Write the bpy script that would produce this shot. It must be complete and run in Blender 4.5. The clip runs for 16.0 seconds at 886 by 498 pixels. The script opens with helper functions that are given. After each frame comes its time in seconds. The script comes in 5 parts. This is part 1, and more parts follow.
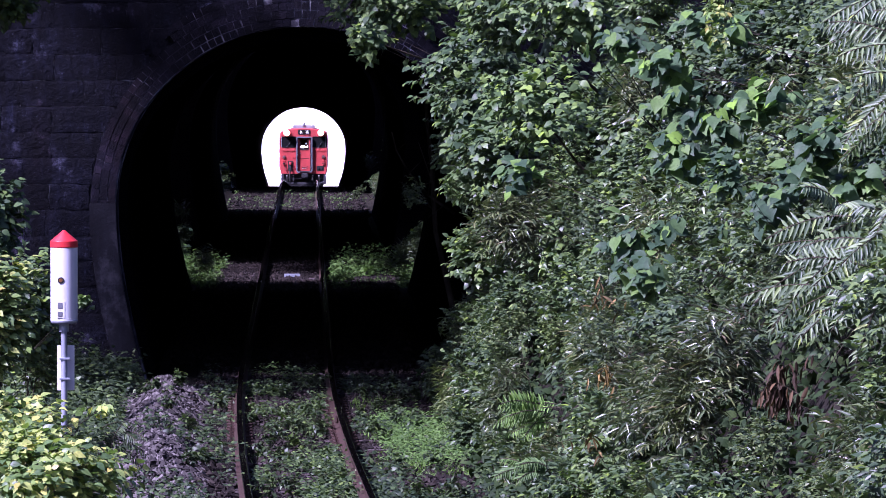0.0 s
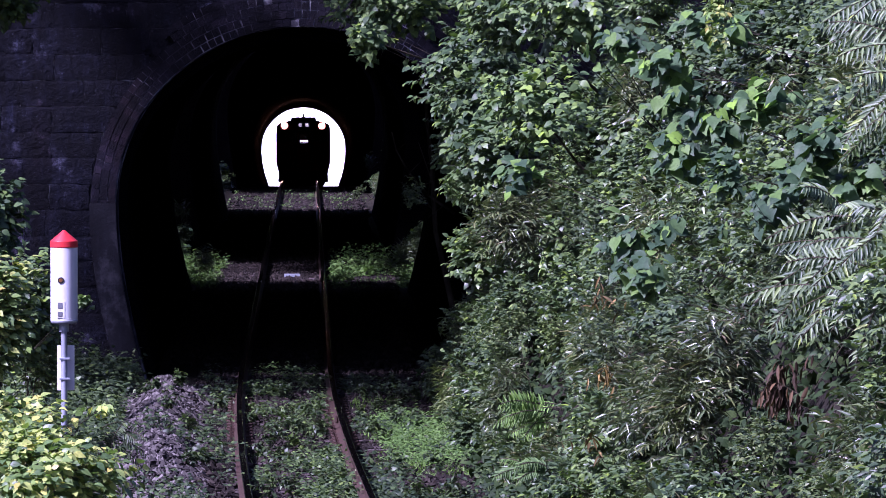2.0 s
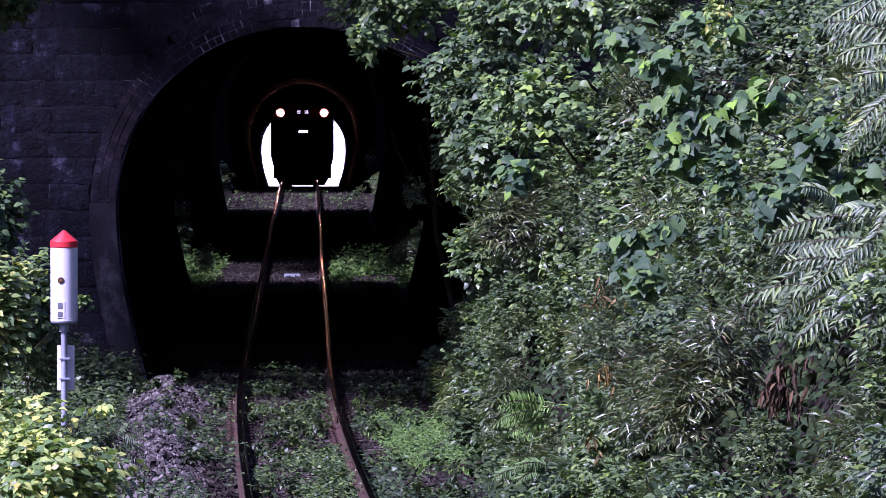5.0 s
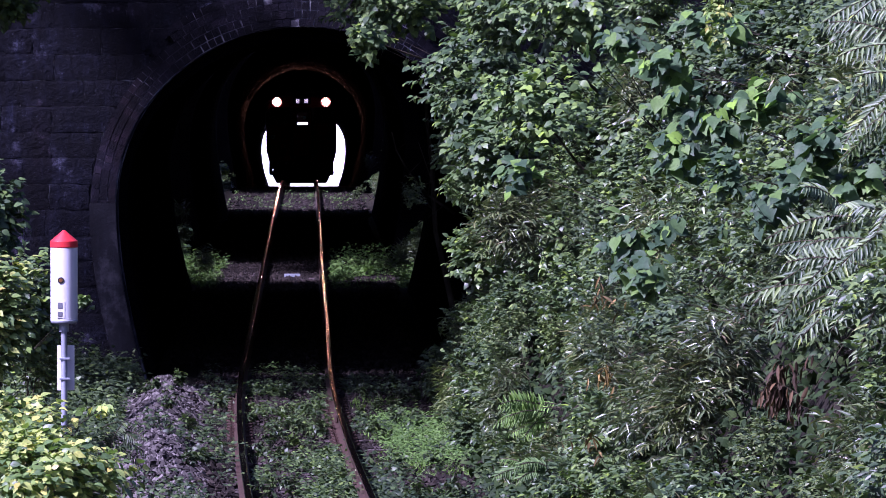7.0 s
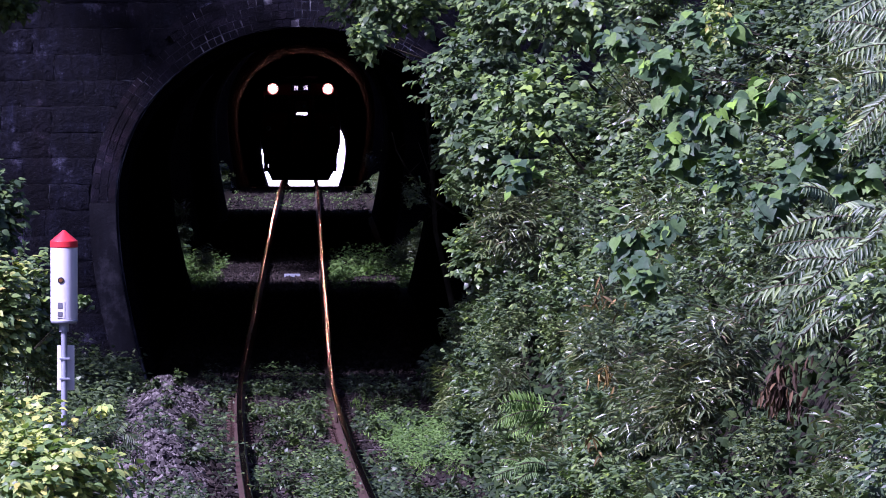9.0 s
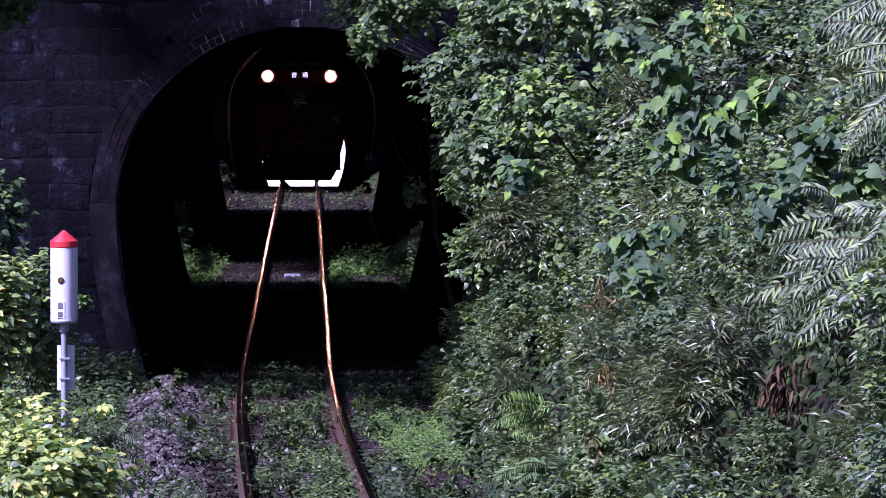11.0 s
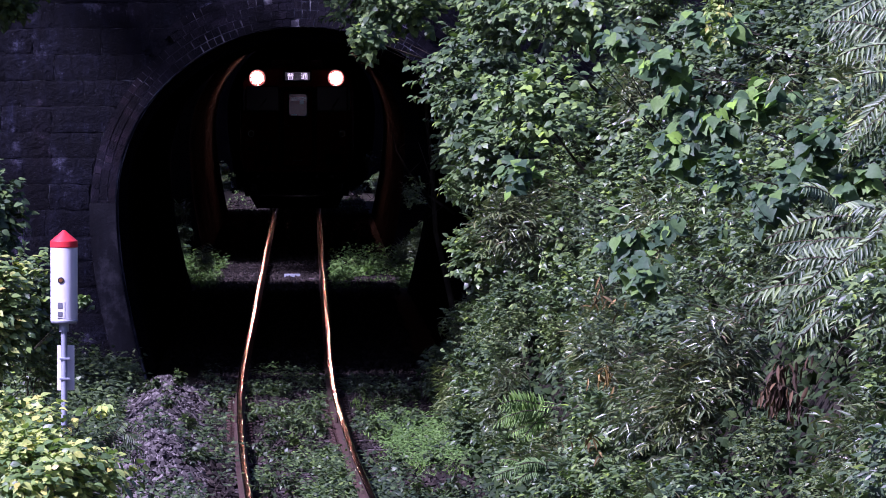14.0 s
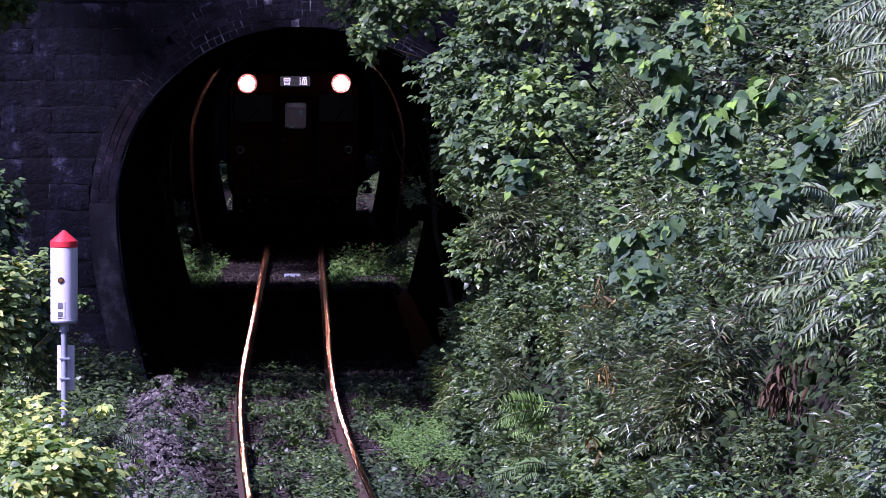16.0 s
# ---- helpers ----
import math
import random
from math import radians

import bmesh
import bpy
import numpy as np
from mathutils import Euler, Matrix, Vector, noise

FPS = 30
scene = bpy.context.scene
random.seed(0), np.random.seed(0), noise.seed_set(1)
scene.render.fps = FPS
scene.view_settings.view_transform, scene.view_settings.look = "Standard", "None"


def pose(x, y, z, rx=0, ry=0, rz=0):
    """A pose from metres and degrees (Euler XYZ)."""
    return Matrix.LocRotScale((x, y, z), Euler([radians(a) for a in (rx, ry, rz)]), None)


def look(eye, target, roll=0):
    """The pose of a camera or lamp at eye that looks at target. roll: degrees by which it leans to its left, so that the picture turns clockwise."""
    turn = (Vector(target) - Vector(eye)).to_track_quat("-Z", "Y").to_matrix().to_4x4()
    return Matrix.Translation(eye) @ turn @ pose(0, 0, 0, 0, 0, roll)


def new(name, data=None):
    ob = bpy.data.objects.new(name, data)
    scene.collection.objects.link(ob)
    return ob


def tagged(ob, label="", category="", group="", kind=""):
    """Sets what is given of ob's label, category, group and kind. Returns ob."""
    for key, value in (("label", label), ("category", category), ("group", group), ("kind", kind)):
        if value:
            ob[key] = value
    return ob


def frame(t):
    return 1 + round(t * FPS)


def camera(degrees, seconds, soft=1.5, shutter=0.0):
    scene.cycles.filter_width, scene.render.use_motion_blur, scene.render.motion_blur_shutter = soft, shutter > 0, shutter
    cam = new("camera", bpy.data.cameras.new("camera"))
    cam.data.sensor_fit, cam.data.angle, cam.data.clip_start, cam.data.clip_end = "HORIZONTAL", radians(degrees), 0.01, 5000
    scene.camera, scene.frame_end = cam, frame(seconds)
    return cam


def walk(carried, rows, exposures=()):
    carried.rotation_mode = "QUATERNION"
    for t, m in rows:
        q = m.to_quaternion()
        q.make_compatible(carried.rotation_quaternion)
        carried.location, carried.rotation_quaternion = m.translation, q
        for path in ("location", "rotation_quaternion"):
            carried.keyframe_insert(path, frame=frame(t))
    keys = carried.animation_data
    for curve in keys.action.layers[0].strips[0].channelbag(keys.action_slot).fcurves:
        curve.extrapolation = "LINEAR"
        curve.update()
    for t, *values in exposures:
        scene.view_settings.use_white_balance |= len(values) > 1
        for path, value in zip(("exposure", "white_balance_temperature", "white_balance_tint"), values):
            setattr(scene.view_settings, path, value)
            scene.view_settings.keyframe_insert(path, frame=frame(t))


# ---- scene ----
# A telephoto view along a single track: open cutting, three short tunnels with gaps between them.
cam = camera(7.01, 16.0, soft=0.5)
CAM_POSE = pose(0, 0, 4.06, 90 - 1.5576, 0, 0)
walk(cam, [(0, CAM_POSE), (16, CAM_POSE)], exposures=[(0, 1.15, 5240, 61), (16, 1.15, 5240, 61)])

# ---- light: overcast sky, soft sun from above the cutting ----
world = bpy.data.worlds.new("overcast_sky")
scene.world = world
world.use_nodes = True
wn, wl = world.node_tree.nodes, world.node_tree.links
sky = wn.new("ShaderNodeTexSky")
sky.sky_type, sky.sun_disc = "NISHITA", False
sky.sun_elevation, sky.sun_rotation = radians(47), radians(-124)
sky.air_density, sky.dust_density, sky.ozone_density = 1.0, 2.0, 1.5
bg = wn["Background"]
bg.inputs["Strength"].default_value = 0.053
wl.new(sky.outputs["Color"], bg.inputs["Color"])
sun = new("sun", bpy.data.lights.new("sun", "SUN"))
sun.data.energy, sun.data.angle, sun.data.color = 5.0, radians(8), (1.0, 0.97, 0.93)
sun.matrix_world = look((-36, 46, 46), (0, 70, 0))


# ---- the track's line: metres across and up, by distance along y ----
def cx(y):
    return -0.32 - 0.0185 * y + 0.022 * math.exp(-((y - 108) / 16) ** 2) + (0.000285 * (100 - y) ** 2 if y < 100 else 0.0)


def rz(y):
    if y < 215:
        return 0.055 * math.exp(-((y - 172) / 20) ** 2)
    return -0.021 * (y - 215) ** 2 / 70 if y < 250 else -0.021 * (y - 232.5)


def smooth(a, b, x):
    t = min(1.0, max(0.0, (x - a) / (b - a)))
    return t * t * (3 - 2 * t)


TUNNELS = [(94.0, 129.0), (146.0, 189.0), (219.5, 411.0)]


# ---- materials ----
class Mat:
    """A node material under construction."""

    def __init__(self, name, rough=0.7, metal=0.0, spec=0.5, world_space=False):
        self.m = bpy.data.materials.new(name)
        self.m.use_nodes = True
        self.n, self.l = self.m.node_tree.nodes, self.m.node_tree.links
        self.b = self.n["Principled BSDF"]
        self.b.inputs["Roughness"].default_value = rough
        self.b.inputs["Metallic"].default_value = metal
        self.b.inputs["Specular IOR Level"].default_value = spec
        self.pos = self.n.new("ShaderNodeNewGeometry").outputs["Position"] if world_space else self.n.new("ShaderNodeTexCoord").outputs["Object"]

    def noise(self, scale, detail=4.0, rough=0.6, stretch=None):
        t = self.n.new("ShaderNodeTexNoise")
        t.inputs["Scale"].default_value, t.inputs["Detail"].default_value = scale, detail
        t.inputs["Roughness"].default_value = rough
        src = self.pos
        if stretch:
            mp = self.n.new("ShaderNodeMapping")
            mp.inputs["Scale"].default_value = stretch
            self.l.new(src, mp.inputs["Vector"])
            src = mp.outputs["Vector"]
        self.l.new(src, t.inputs["Vector"])
        return t.outputs["Fac"]

    def ramp(self, fac, stops):
        r = self.n.new("ShaderNodeValToRGB")
        e = r.color_ramp.elements
        while len(e) < len(stops):
            e.new(0.5)
        for el, (p, c) in zip(e, stops):
            el.position, el.color = p, (*c, 1) if len(c) == 3 else c
        self.l.new(fac, r.inputs["Fac"])
        return r.outputs["Color"]

    def mix(self, fac, a, b, mode="MIX"):
        x = self.n.new("ShaderNodeMix")
        x.data_type, x.blend_type = "RGBA", mode
        for val, k in ((fac, 0), (a, 6), (b, 7)):
            if isinstance(val, (int, float)):
                x.inputs[k].default_value = val
            elif isinstance(val, tuple):
                x.inputs[k].default_value = (*val, 1)
            else:
                self.l.new(val, x.inputs[k])
        return x.outputs[2]

    def color(self, out):
        if isinstance(out, tuple):
            self.b.inputs["Base Color"].default_value = (*out, 1)
        else:
            self.l.new(out, self.b.inputs["Base Color"])
        return self

    def bump(self, fac, dist=0.01, strength=0.6):
        bp = self.n.new("ShaderNodeBump")
        bp.inputs["Distance"].default_value, bp.inputs["Strength"].default_value = dist, strength
        self.l.new(fac, bp.inputs["Height"])
        self.l.new(bp.outputs["Normal"], self.b.inputs["Normal"])
        return self

    def rough_by(self, fac, lo, hi):
        mr = self.n.new("ShaderNodeMapRange")
        mr.inputs["To Min"].default_value, mr.inputs["To Max"].default_value = lo, hi
        self.l.new(fac, mr.inputs["Value"])
        self.l.new(mr.outputs["Result"], self.b.inputs["Roughness"])
        return self

    def island(self):
        return self.n.new("ShaderNodeNewGeometry").outputs["Random Per Island"]

    def per_object(self):
        return self.n.new("ShaderNodeObjectInfo").outputs["Random"]


def leaf_mat(name, dark, mid, light, rough=0.42, through_light=0.25, rare=None, spec=0.6):
    dark, mid, light = (tuple(c * f for c, f in zip(q, (1.56, 1.2, 1.24))) for q in (dark, mid, light))
    k = Mat(name, rough, spec=spec)
    stops = [(0.0, dark), (0.5, mid), (0.93, light)]
    if rare:
        stops.append((0.985, rare))
    base = k.ramp(k.island(), stops)
    vein = k.noise(26, 3)
    col = k.mix(0.35, base, k.ramp(vein, [(0.3, (0.35, 0.35, 0.3)), (0.7, (1.25, 1.25, 1.2))]), "MULTIPLY")
    col = k.mix(1.0, col, k.ramp(k.per_object(), [(0.0, (0.72, 0.76, 0.82)), (0.5, (1.0, 1.0, 1.0)), (1.0, (1.24, 1.26, 1.0))]), "MULTIPLY")
    k.color(col)
    k.rough_by(k.noise(9, 2), rough - 0.12, rough + 0.06)
    tr = k.n.new("ShaderNodeBsdfTranslucent")
    k.l.new(k.mix(1.0, col, (1.5, 1.9, 0.7), "MULTIPLY"), tr.inputs["Color"])
    ms = k.n.new("ShaderNodeMixShader")
    ms.inputs["Fac"].default_value = through_light * 0.55
    k.l.new(k.b.outputs["BSDF"], ms.inputs[1])
    k.l.new(tr.outputs["BSDF"], ms.inputs[2])
    k.l.new(ms.outputs["Shader"], k.n["Material Output"].inputs["Surface"])
    return k.m


M = {}
M["leaf_broad"] = leaf_mat("broad_leaf", (0.023, 0.054, 0.025), (0.042, 0.09, 0.037), (0.08, 0.158, 0.046), 0.44, 0.24, (0.16, 0.24, 0.04), 0.38)
M["leaf_tree"] = leaf_mat("tree_leaf", (0.023, 0.056, 0.025), (0.042, 0.094, 0.036), (0.09, 0.18, 0.05), 0.5, 0.22, (0.18, 0.28, 0.04), 0.25)
M["leaf_sasa"] = leaf_mat("bamboo_grass_leaf", (0.024, 0.052, 0.022), (0.05, 0.095, 0.036), (0.1, 0.16, 0.055), 0.36, 0.2, (0.2, 0.17, 0.09), 0.7)
M["leaf_small"] = leaf_mat("small_leaf", (0.022, 0.05, 0.02), (0.045, 0.09, 0.034), (0.09, 0.16, 0.05), 0.38, 0.25, None, 0.45)
M["leaf_big"] = leaf_mat("large_leaf", (0.026, 0.066, 0.034), (0.04, 0.098, 0.044), (0.085, 0.19, 0.045), 0.55, 0.4, (0.21, 0.38, 0.05), 0.16)
M["leaf_frond"] = leaf_mat("feather_leaf", (0.026, 0.06, 0.034), (0.052, 0.1, 0.058), (0.09, 0.165, 0.075), 0.5, 0.3, (0.2, 0.26, 0.07), 0.4)
M["leaf_pale"] = leaf_mat("yellow_green_leaf", (0.035, 0.085, 0.034), (0.1, 0.2, 0.056), (0.26, 0.38, 0.1), 0.42, 0.38, (0.42, 0.36, 0.09), 0.4)
# weed green, toned down further instead of shading the ground by the portal
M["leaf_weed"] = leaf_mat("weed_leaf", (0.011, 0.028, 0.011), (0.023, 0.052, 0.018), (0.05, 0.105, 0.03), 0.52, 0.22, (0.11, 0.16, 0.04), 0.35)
M["leaf_grass"] = leaf_mat("grass_blade", (0.04, 0.1, 0.025), (0.065, 0.16, 0.035), (0.1, 0.22, 0.05), 0.55, 0.3, None, 0.2)
# green sunk so that the gaps between shrubs look shaded
M["leaf_under"] = leaf_mat("shaded_undergrowth_leaf", (0.008, 0.021, 0.008), (0.014, 0.034, 0.012), (0.028, 0.058, 0.02), 0.65, 0.1, None, 0.08)
M["leaf_dead"] = leaf_mat("withered_leaf", (0.016, 0.013, 0.007), (0.034, 0.027, 0.013), (0.09, 0.074, 0.034), 0.7, 0.15, None, 0.2)
M["leaf_straw"] = leaf_mat("straw_leaf", (0.05, 0.045, 0.014), (0.11, 0.095, 0.03), (0.22, 0.19, 0.07), 0.6, 0.2, None, 0.2)
k = Mat("bark", 0.85, spec=0.15)
k.color(k.ramp(k.noise(14, 5, stretch=(1, 1, 0.25)), [(0.3, (0.025, 0.022, 0.014)), (0.7, (0.075, 0.065, 0.042))])).bump(k.noise(40, 4, stretch=(1, 1, 0.2)), 0.01)
M["bark"] = k.m
k = Mat("soil", 0.9, spec=0.15)
g1 = k.ramp(k.noise(1.3, 6), [(0.35, (0.012, 0.011, 0.0075)), (0.65, (0.029, 0.0255, 0.0165))])
g2 = k.ramp(k.noise(35, 4), [(0.3, (0.4, 0.4, 0.4)), (0.7, (1.3, 1.25, 1.25))])
k.color(k.mix(1.0, g1, g2, "MULTIPLY")).bump(k.noise(24, 6), 0.04, 0.8)
M["soil"] = k.m
k = Mat("ballast", 0.8, spec=0.15)
c1 = k.ramp(k.island(), [(0.0, (0.025, 0.022, 0.022)), (0.5, (0.063, 0.059, 0.053)), (1.0, (0.172, 0.16, 0.147))])
k.color(k.mix(0.6, c1, k.ramp(k.noise(30, 4), [(0.3, (0.5, 0.46, 0.48)), (0.7, (1.2, 1.15, 1.15))]), "MULTIPLY")).bump(k.noise(90, 3), 0.004)
M["ballast"] = k.m
# rusty stone, lowered further to carry shade on the track bed
k = Mat("rusty_shaded_ballast", 0.85, spec=0.15)
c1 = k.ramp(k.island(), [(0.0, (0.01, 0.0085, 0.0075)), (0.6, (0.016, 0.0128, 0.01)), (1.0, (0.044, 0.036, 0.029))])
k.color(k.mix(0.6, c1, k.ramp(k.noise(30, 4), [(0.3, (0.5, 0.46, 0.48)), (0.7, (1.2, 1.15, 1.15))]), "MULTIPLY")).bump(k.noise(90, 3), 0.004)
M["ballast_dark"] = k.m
# blue near-black tone stands in for the portal's shade and bluish haze
k = Mat("stone_block", 0.75, spec=0.12, world_space=True)
s0 = k.ramp(k.per_object(), [(0.0, (0.7, 0.7, 0.75)), (1.0, (1.25, 1.22, 1.22))])
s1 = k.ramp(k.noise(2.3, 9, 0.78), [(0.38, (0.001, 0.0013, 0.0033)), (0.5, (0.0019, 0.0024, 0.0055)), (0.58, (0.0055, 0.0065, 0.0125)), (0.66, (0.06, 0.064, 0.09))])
s2 = k.ramp(k.noise(5, 8, 0.8, (1.6, 1, 0.22)), [(0.36, (0.45, 0.45, 0.5)), (0.55, (1.0, 1.0, 1.05)), (0.66, (2.6, 2.6, 2.7))])
rusty = k.ramp(k.noise(1.1, 5, 0.65, (1.0, 1, 0.2)), [(0.58, (0.0, 0.0, 0.0)), (0.7, (0.6, 0.6, 0.6))])
fleck = k.ramp(k.noise(30, 3, 0.7), [(0.62, (0.0, 0.0, 0.0)), (0.72, (0.6, 0.6, 0.6))])
stone = k.mix(1.0, k.mix(1.0, s1, s2, "MULTIPLY"), s0, "MULTIPLY")
stone = k.mix(rusty, stone, k.mix(1.0, stone, (1.5, 0.85, 0.7), "MULTIPLY"))
k.color(k.mix(fleck, stone, (0.045, 0.048, 0.066))).bump(k.noise(14, 8, 0.7), 0.03, 0.9)
M["block"] = k.m
# shade at the arch is mixed into these near-black brick tones
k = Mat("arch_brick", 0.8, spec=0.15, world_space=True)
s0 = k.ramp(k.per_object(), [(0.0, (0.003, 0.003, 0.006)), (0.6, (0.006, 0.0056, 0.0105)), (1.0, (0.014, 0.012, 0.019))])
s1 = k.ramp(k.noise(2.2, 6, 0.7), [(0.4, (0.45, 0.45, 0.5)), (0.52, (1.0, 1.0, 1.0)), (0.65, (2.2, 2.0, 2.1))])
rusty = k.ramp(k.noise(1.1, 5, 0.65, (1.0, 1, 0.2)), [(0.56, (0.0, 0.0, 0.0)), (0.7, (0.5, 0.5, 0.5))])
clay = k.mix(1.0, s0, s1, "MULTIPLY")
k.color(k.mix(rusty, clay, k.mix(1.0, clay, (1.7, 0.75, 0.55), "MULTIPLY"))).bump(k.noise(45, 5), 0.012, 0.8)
M["brick"] = k.m
k = Mat("lime_mortar", 0.9, spec=0.15)
k.color(k.ramp(k.noise(1.6, 6, 0.7), [(0.4, (0.012, 0.012, 0.016)), (0.49, (0.07, 0.068, 0.078)), (0.58, (0.4, 0.38, 0.41))])).bump(k.noise(60, 3), 0.004)
M["mortar"] = k.m
k = Mat("pale_lime_mortar", 0.9, spec=0.15)
k.color(k.ramp(k.noise(1.3, 6, 0.7), [(0.42, (0.006, 0.006, 0.009)), (0.52, (0.06, 0.058, 0.072)), (0.63, (0.34, 0.33, 0.37))])).bump(k.noise(60, 3), 0.004)
M["mortar_pale"] = k.m
# streaked concrete, sunk to near black to sit in the portal's shade
k = Mat("weathered_shaded_concrete", 0.75, spec=0.15)
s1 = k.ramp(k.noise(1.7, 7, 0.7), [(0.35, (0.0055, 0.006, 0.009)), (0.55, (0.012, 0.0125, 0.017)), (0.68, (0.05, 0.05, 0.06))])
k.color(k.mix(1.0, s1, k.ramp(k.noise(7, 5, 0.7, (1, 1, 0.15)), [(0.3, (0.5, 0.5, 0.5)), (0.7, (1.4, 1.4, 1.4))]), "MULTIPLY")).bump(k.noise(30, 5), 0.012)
M["concrete"] = k.m
# darker than soot: holds down daylight and headlight spill in the bores
k = Mat("soot_shade_lining", 0.98, spec=0.012)
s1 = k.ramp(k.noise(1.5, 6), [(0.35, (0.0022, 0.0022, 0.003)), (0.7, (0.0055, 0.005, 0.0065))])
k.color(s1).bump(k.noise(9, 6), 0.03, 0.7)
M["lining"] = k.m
k = Mat("rail_side_rust", 0.7, 0.3)
k.color(k.ramp(k.noise(20, 5), [(0.3, (0.028, 0.015, 0.011)), (0.7, (0.075, 0.04, 0.027))])).bump(k.noise(60, 4), 0.002)
M["rust"] = k.m
k = Mat("rail_head_steel", 0.3, 1.0)
k.color(k.ramp(k.noise(12, 4, stretch=(1, 0.1, 1)), [(0.3, (0.45, 0.38, 0.34)), (0.7, (0.75, 0.68, 0.62))]))
k.rough_by(k.noise(6, 4, stretch=(3, 0.4, 1)), 0.095, 0.135)
M["steel"] = k.m
k = Mat("old_sleeper_wood", 0.8, spec=0.15)
k.color(k.ramp(k.noise(10, 5, stretch=(0.2, 1, 1)), [(0.3, (0.028, 0.022, 0.022)), (0.7, (0.095, 0.075, 0.072))])).bump(k.noise(40, 4, stretch=(0.1, 1, 1)), 0.008)
M["wood"] = k.m


def paint(name, rgb, rough=0.35, metal=0.0, dirt=0.35, scale=3.0):
    q = Mat(name, rough, metal)
    dark = tuple(c * (1 - dirt) for c in rgb)
    q.color(q.ramp(q.noise(scale, 6, 0.65, (1, 1, 0.4)), [(0.35, dark), (0.62, rgb)]))
    q.rough_by(q.noise(scale * 3, 4), rough - 0.05, rough + 0.15)
    q.bump(q.noise(4, 2), 0.002, 0.3)
    M[name] = q.m
    return q.m


paint("vermilion", (0.53, 0.068, 0.064), 0.4, 0, 0.25)
paint("grey_roof", (0.11, 0.11, 0.12), 0.7)
paint("cover_grey", (0.34, 0.34, 0.37), 0.6)
paint("frame_grey", (0.17, 0.18, 0.21), 0.5)
paint("underframe", (0.02, 0.02, 0.024), 0.7, 0, 0.5)
paint("skirt_grey", (0.05, 0.05, 0.06), 0.55, 0, 0.5)
paint("dark_box", (0.02, 0.017, 0.017), 0.5)
paint("white_plate", (0.75, 0.75, 0.74), 0.5)
paint("chrome", (0.6, 0.6, 0.6), 0.25, 1.0)
paint("post_white", (0.62, 0.63, 0.66), 0.4, 0, 0.08)
paint("cap_red", (0.62, 0.03, 0.035), 0.4, 0, 0.15)
paint("galvanised", (0.36, 0.4, 0.46), 0.45, 0.4, 0.25)
paint("rubber", (0.02, 0.02, 0.02), 0.7)
paint("amber", (0.2, 0.09, 0.03), 0.2)
paint("tail_lens", (0.2, 0.1, 0.1), 0.15)
k = Mat("dark_glass", 0.06, 0, 0.15)
k.color((0.012, 0.013, 0.014))
M["glass"] = k.m


k = Mat("clear_glass")
tp, gl, mx = k.n.new("ShaderNodeBsdfTransparent"), k.n.new("ShaderNodeBsdfGlossy"), k.n.new("ShaderNodeMixShader")
gl.inputs["Roughness"].default_value, mx.inputs["Fac"].default_value = 0.08, 0.12
k.l.new(tp.outputs["BSDF"], mx.inputs[1])
k.l.new(gl.outputs["BSDF"], mx.inputs[2])
k.l.new(mx.outputs["Shader"], k.n["Material Output"].inputs["Surface"])
M["clear_glass"] = k.m


def glow(name, rgb, strength, base=0.8):
    q = Mat(name)
    q.color((base, base, base))
    q.b.inputs["Emission Color"].default_value = (*rgb, 1)
    q.b.inputs["Emission Strength"].default_value = strength
    M[name] = q.m


glow("headlight_glow", (1.0, 0.42, 0.18), 210.0)
# emission that draws the orange halo round each headlight
glow("halo_glow", (1.0, 0.36, 0.2), 0.32, 0.01)
glow("sign_glow", (1.0, 0.88, 0.78), 0.6)
k = Mat("sign_glass", 0.4)
k.color((0.05, 0.045, 0.045))
gl, mx = k.n.new("ShaderNodeBsdfGlossy"), k.n.new("ShaderNodeMixShader")
gl.inputs["Roughness"].default_value, mx.inputs["Fac"].default_value = 0.1, 0.6
k.l.new(k.b.outputs["BSDF"], mx.inputs[1])
k.l.new(gl.outputs["BSDF"], mx.inputs[2])
k.l.new(mx.outputs["Shader"], k.n["Material Output"].inputs["Surface"])
M["sign_glass"] = k.m


# ---- mesh helpers ----
def link(name, me, material, parent=None, label="", at=None):
    if material is not None and not me.materials:
        me.materials.append(M[material])
    ob = new(name, me)
    if parent is not None:
        ob.parent = parent
    if at is not None:
        ob.matrix_basis = at
    if label:
        ob["label"] = label
    return ob


def part(name, bm, material, parent, label="", at=None, smooth_faces=False):
    me = bpy.data.meshes.new(name)
    for f in bm.faces:
        f.smooth = smooth_faces
    bm.to_mesh(me)
    bm.free()
    return link(name, me, material, parent, label, at)


def box(x0, x1, y0, y1, z0, z1, bevel=0.0, bm=None):
    own = bmesh.new()
    bmesh.ops.create_cube(own, size=1, matrix=Matrix.Translation(((x0 + x1) / 2, (y0 + y1) / 2, (z0 + z1) / 2)) @ Matrix.Diagonal((x1 - x0, y1 - y0, z1 - z0, 1)))
    if bevel:
        bmesh.ops.bevel(own, geom=own.edges[:], offset=bevel, segments=2, affect="EDGES", profile=0.6)
    return merge(bm, own)


def merge(bm, own):
    if bm is None:
        return own
    me = bpy.data.meshes.new("tmp")
    own.to_mesh(me)
    own.free()
    bm.from_mesh(me)
    bpy.data.meshes.remove(me)
    return bm


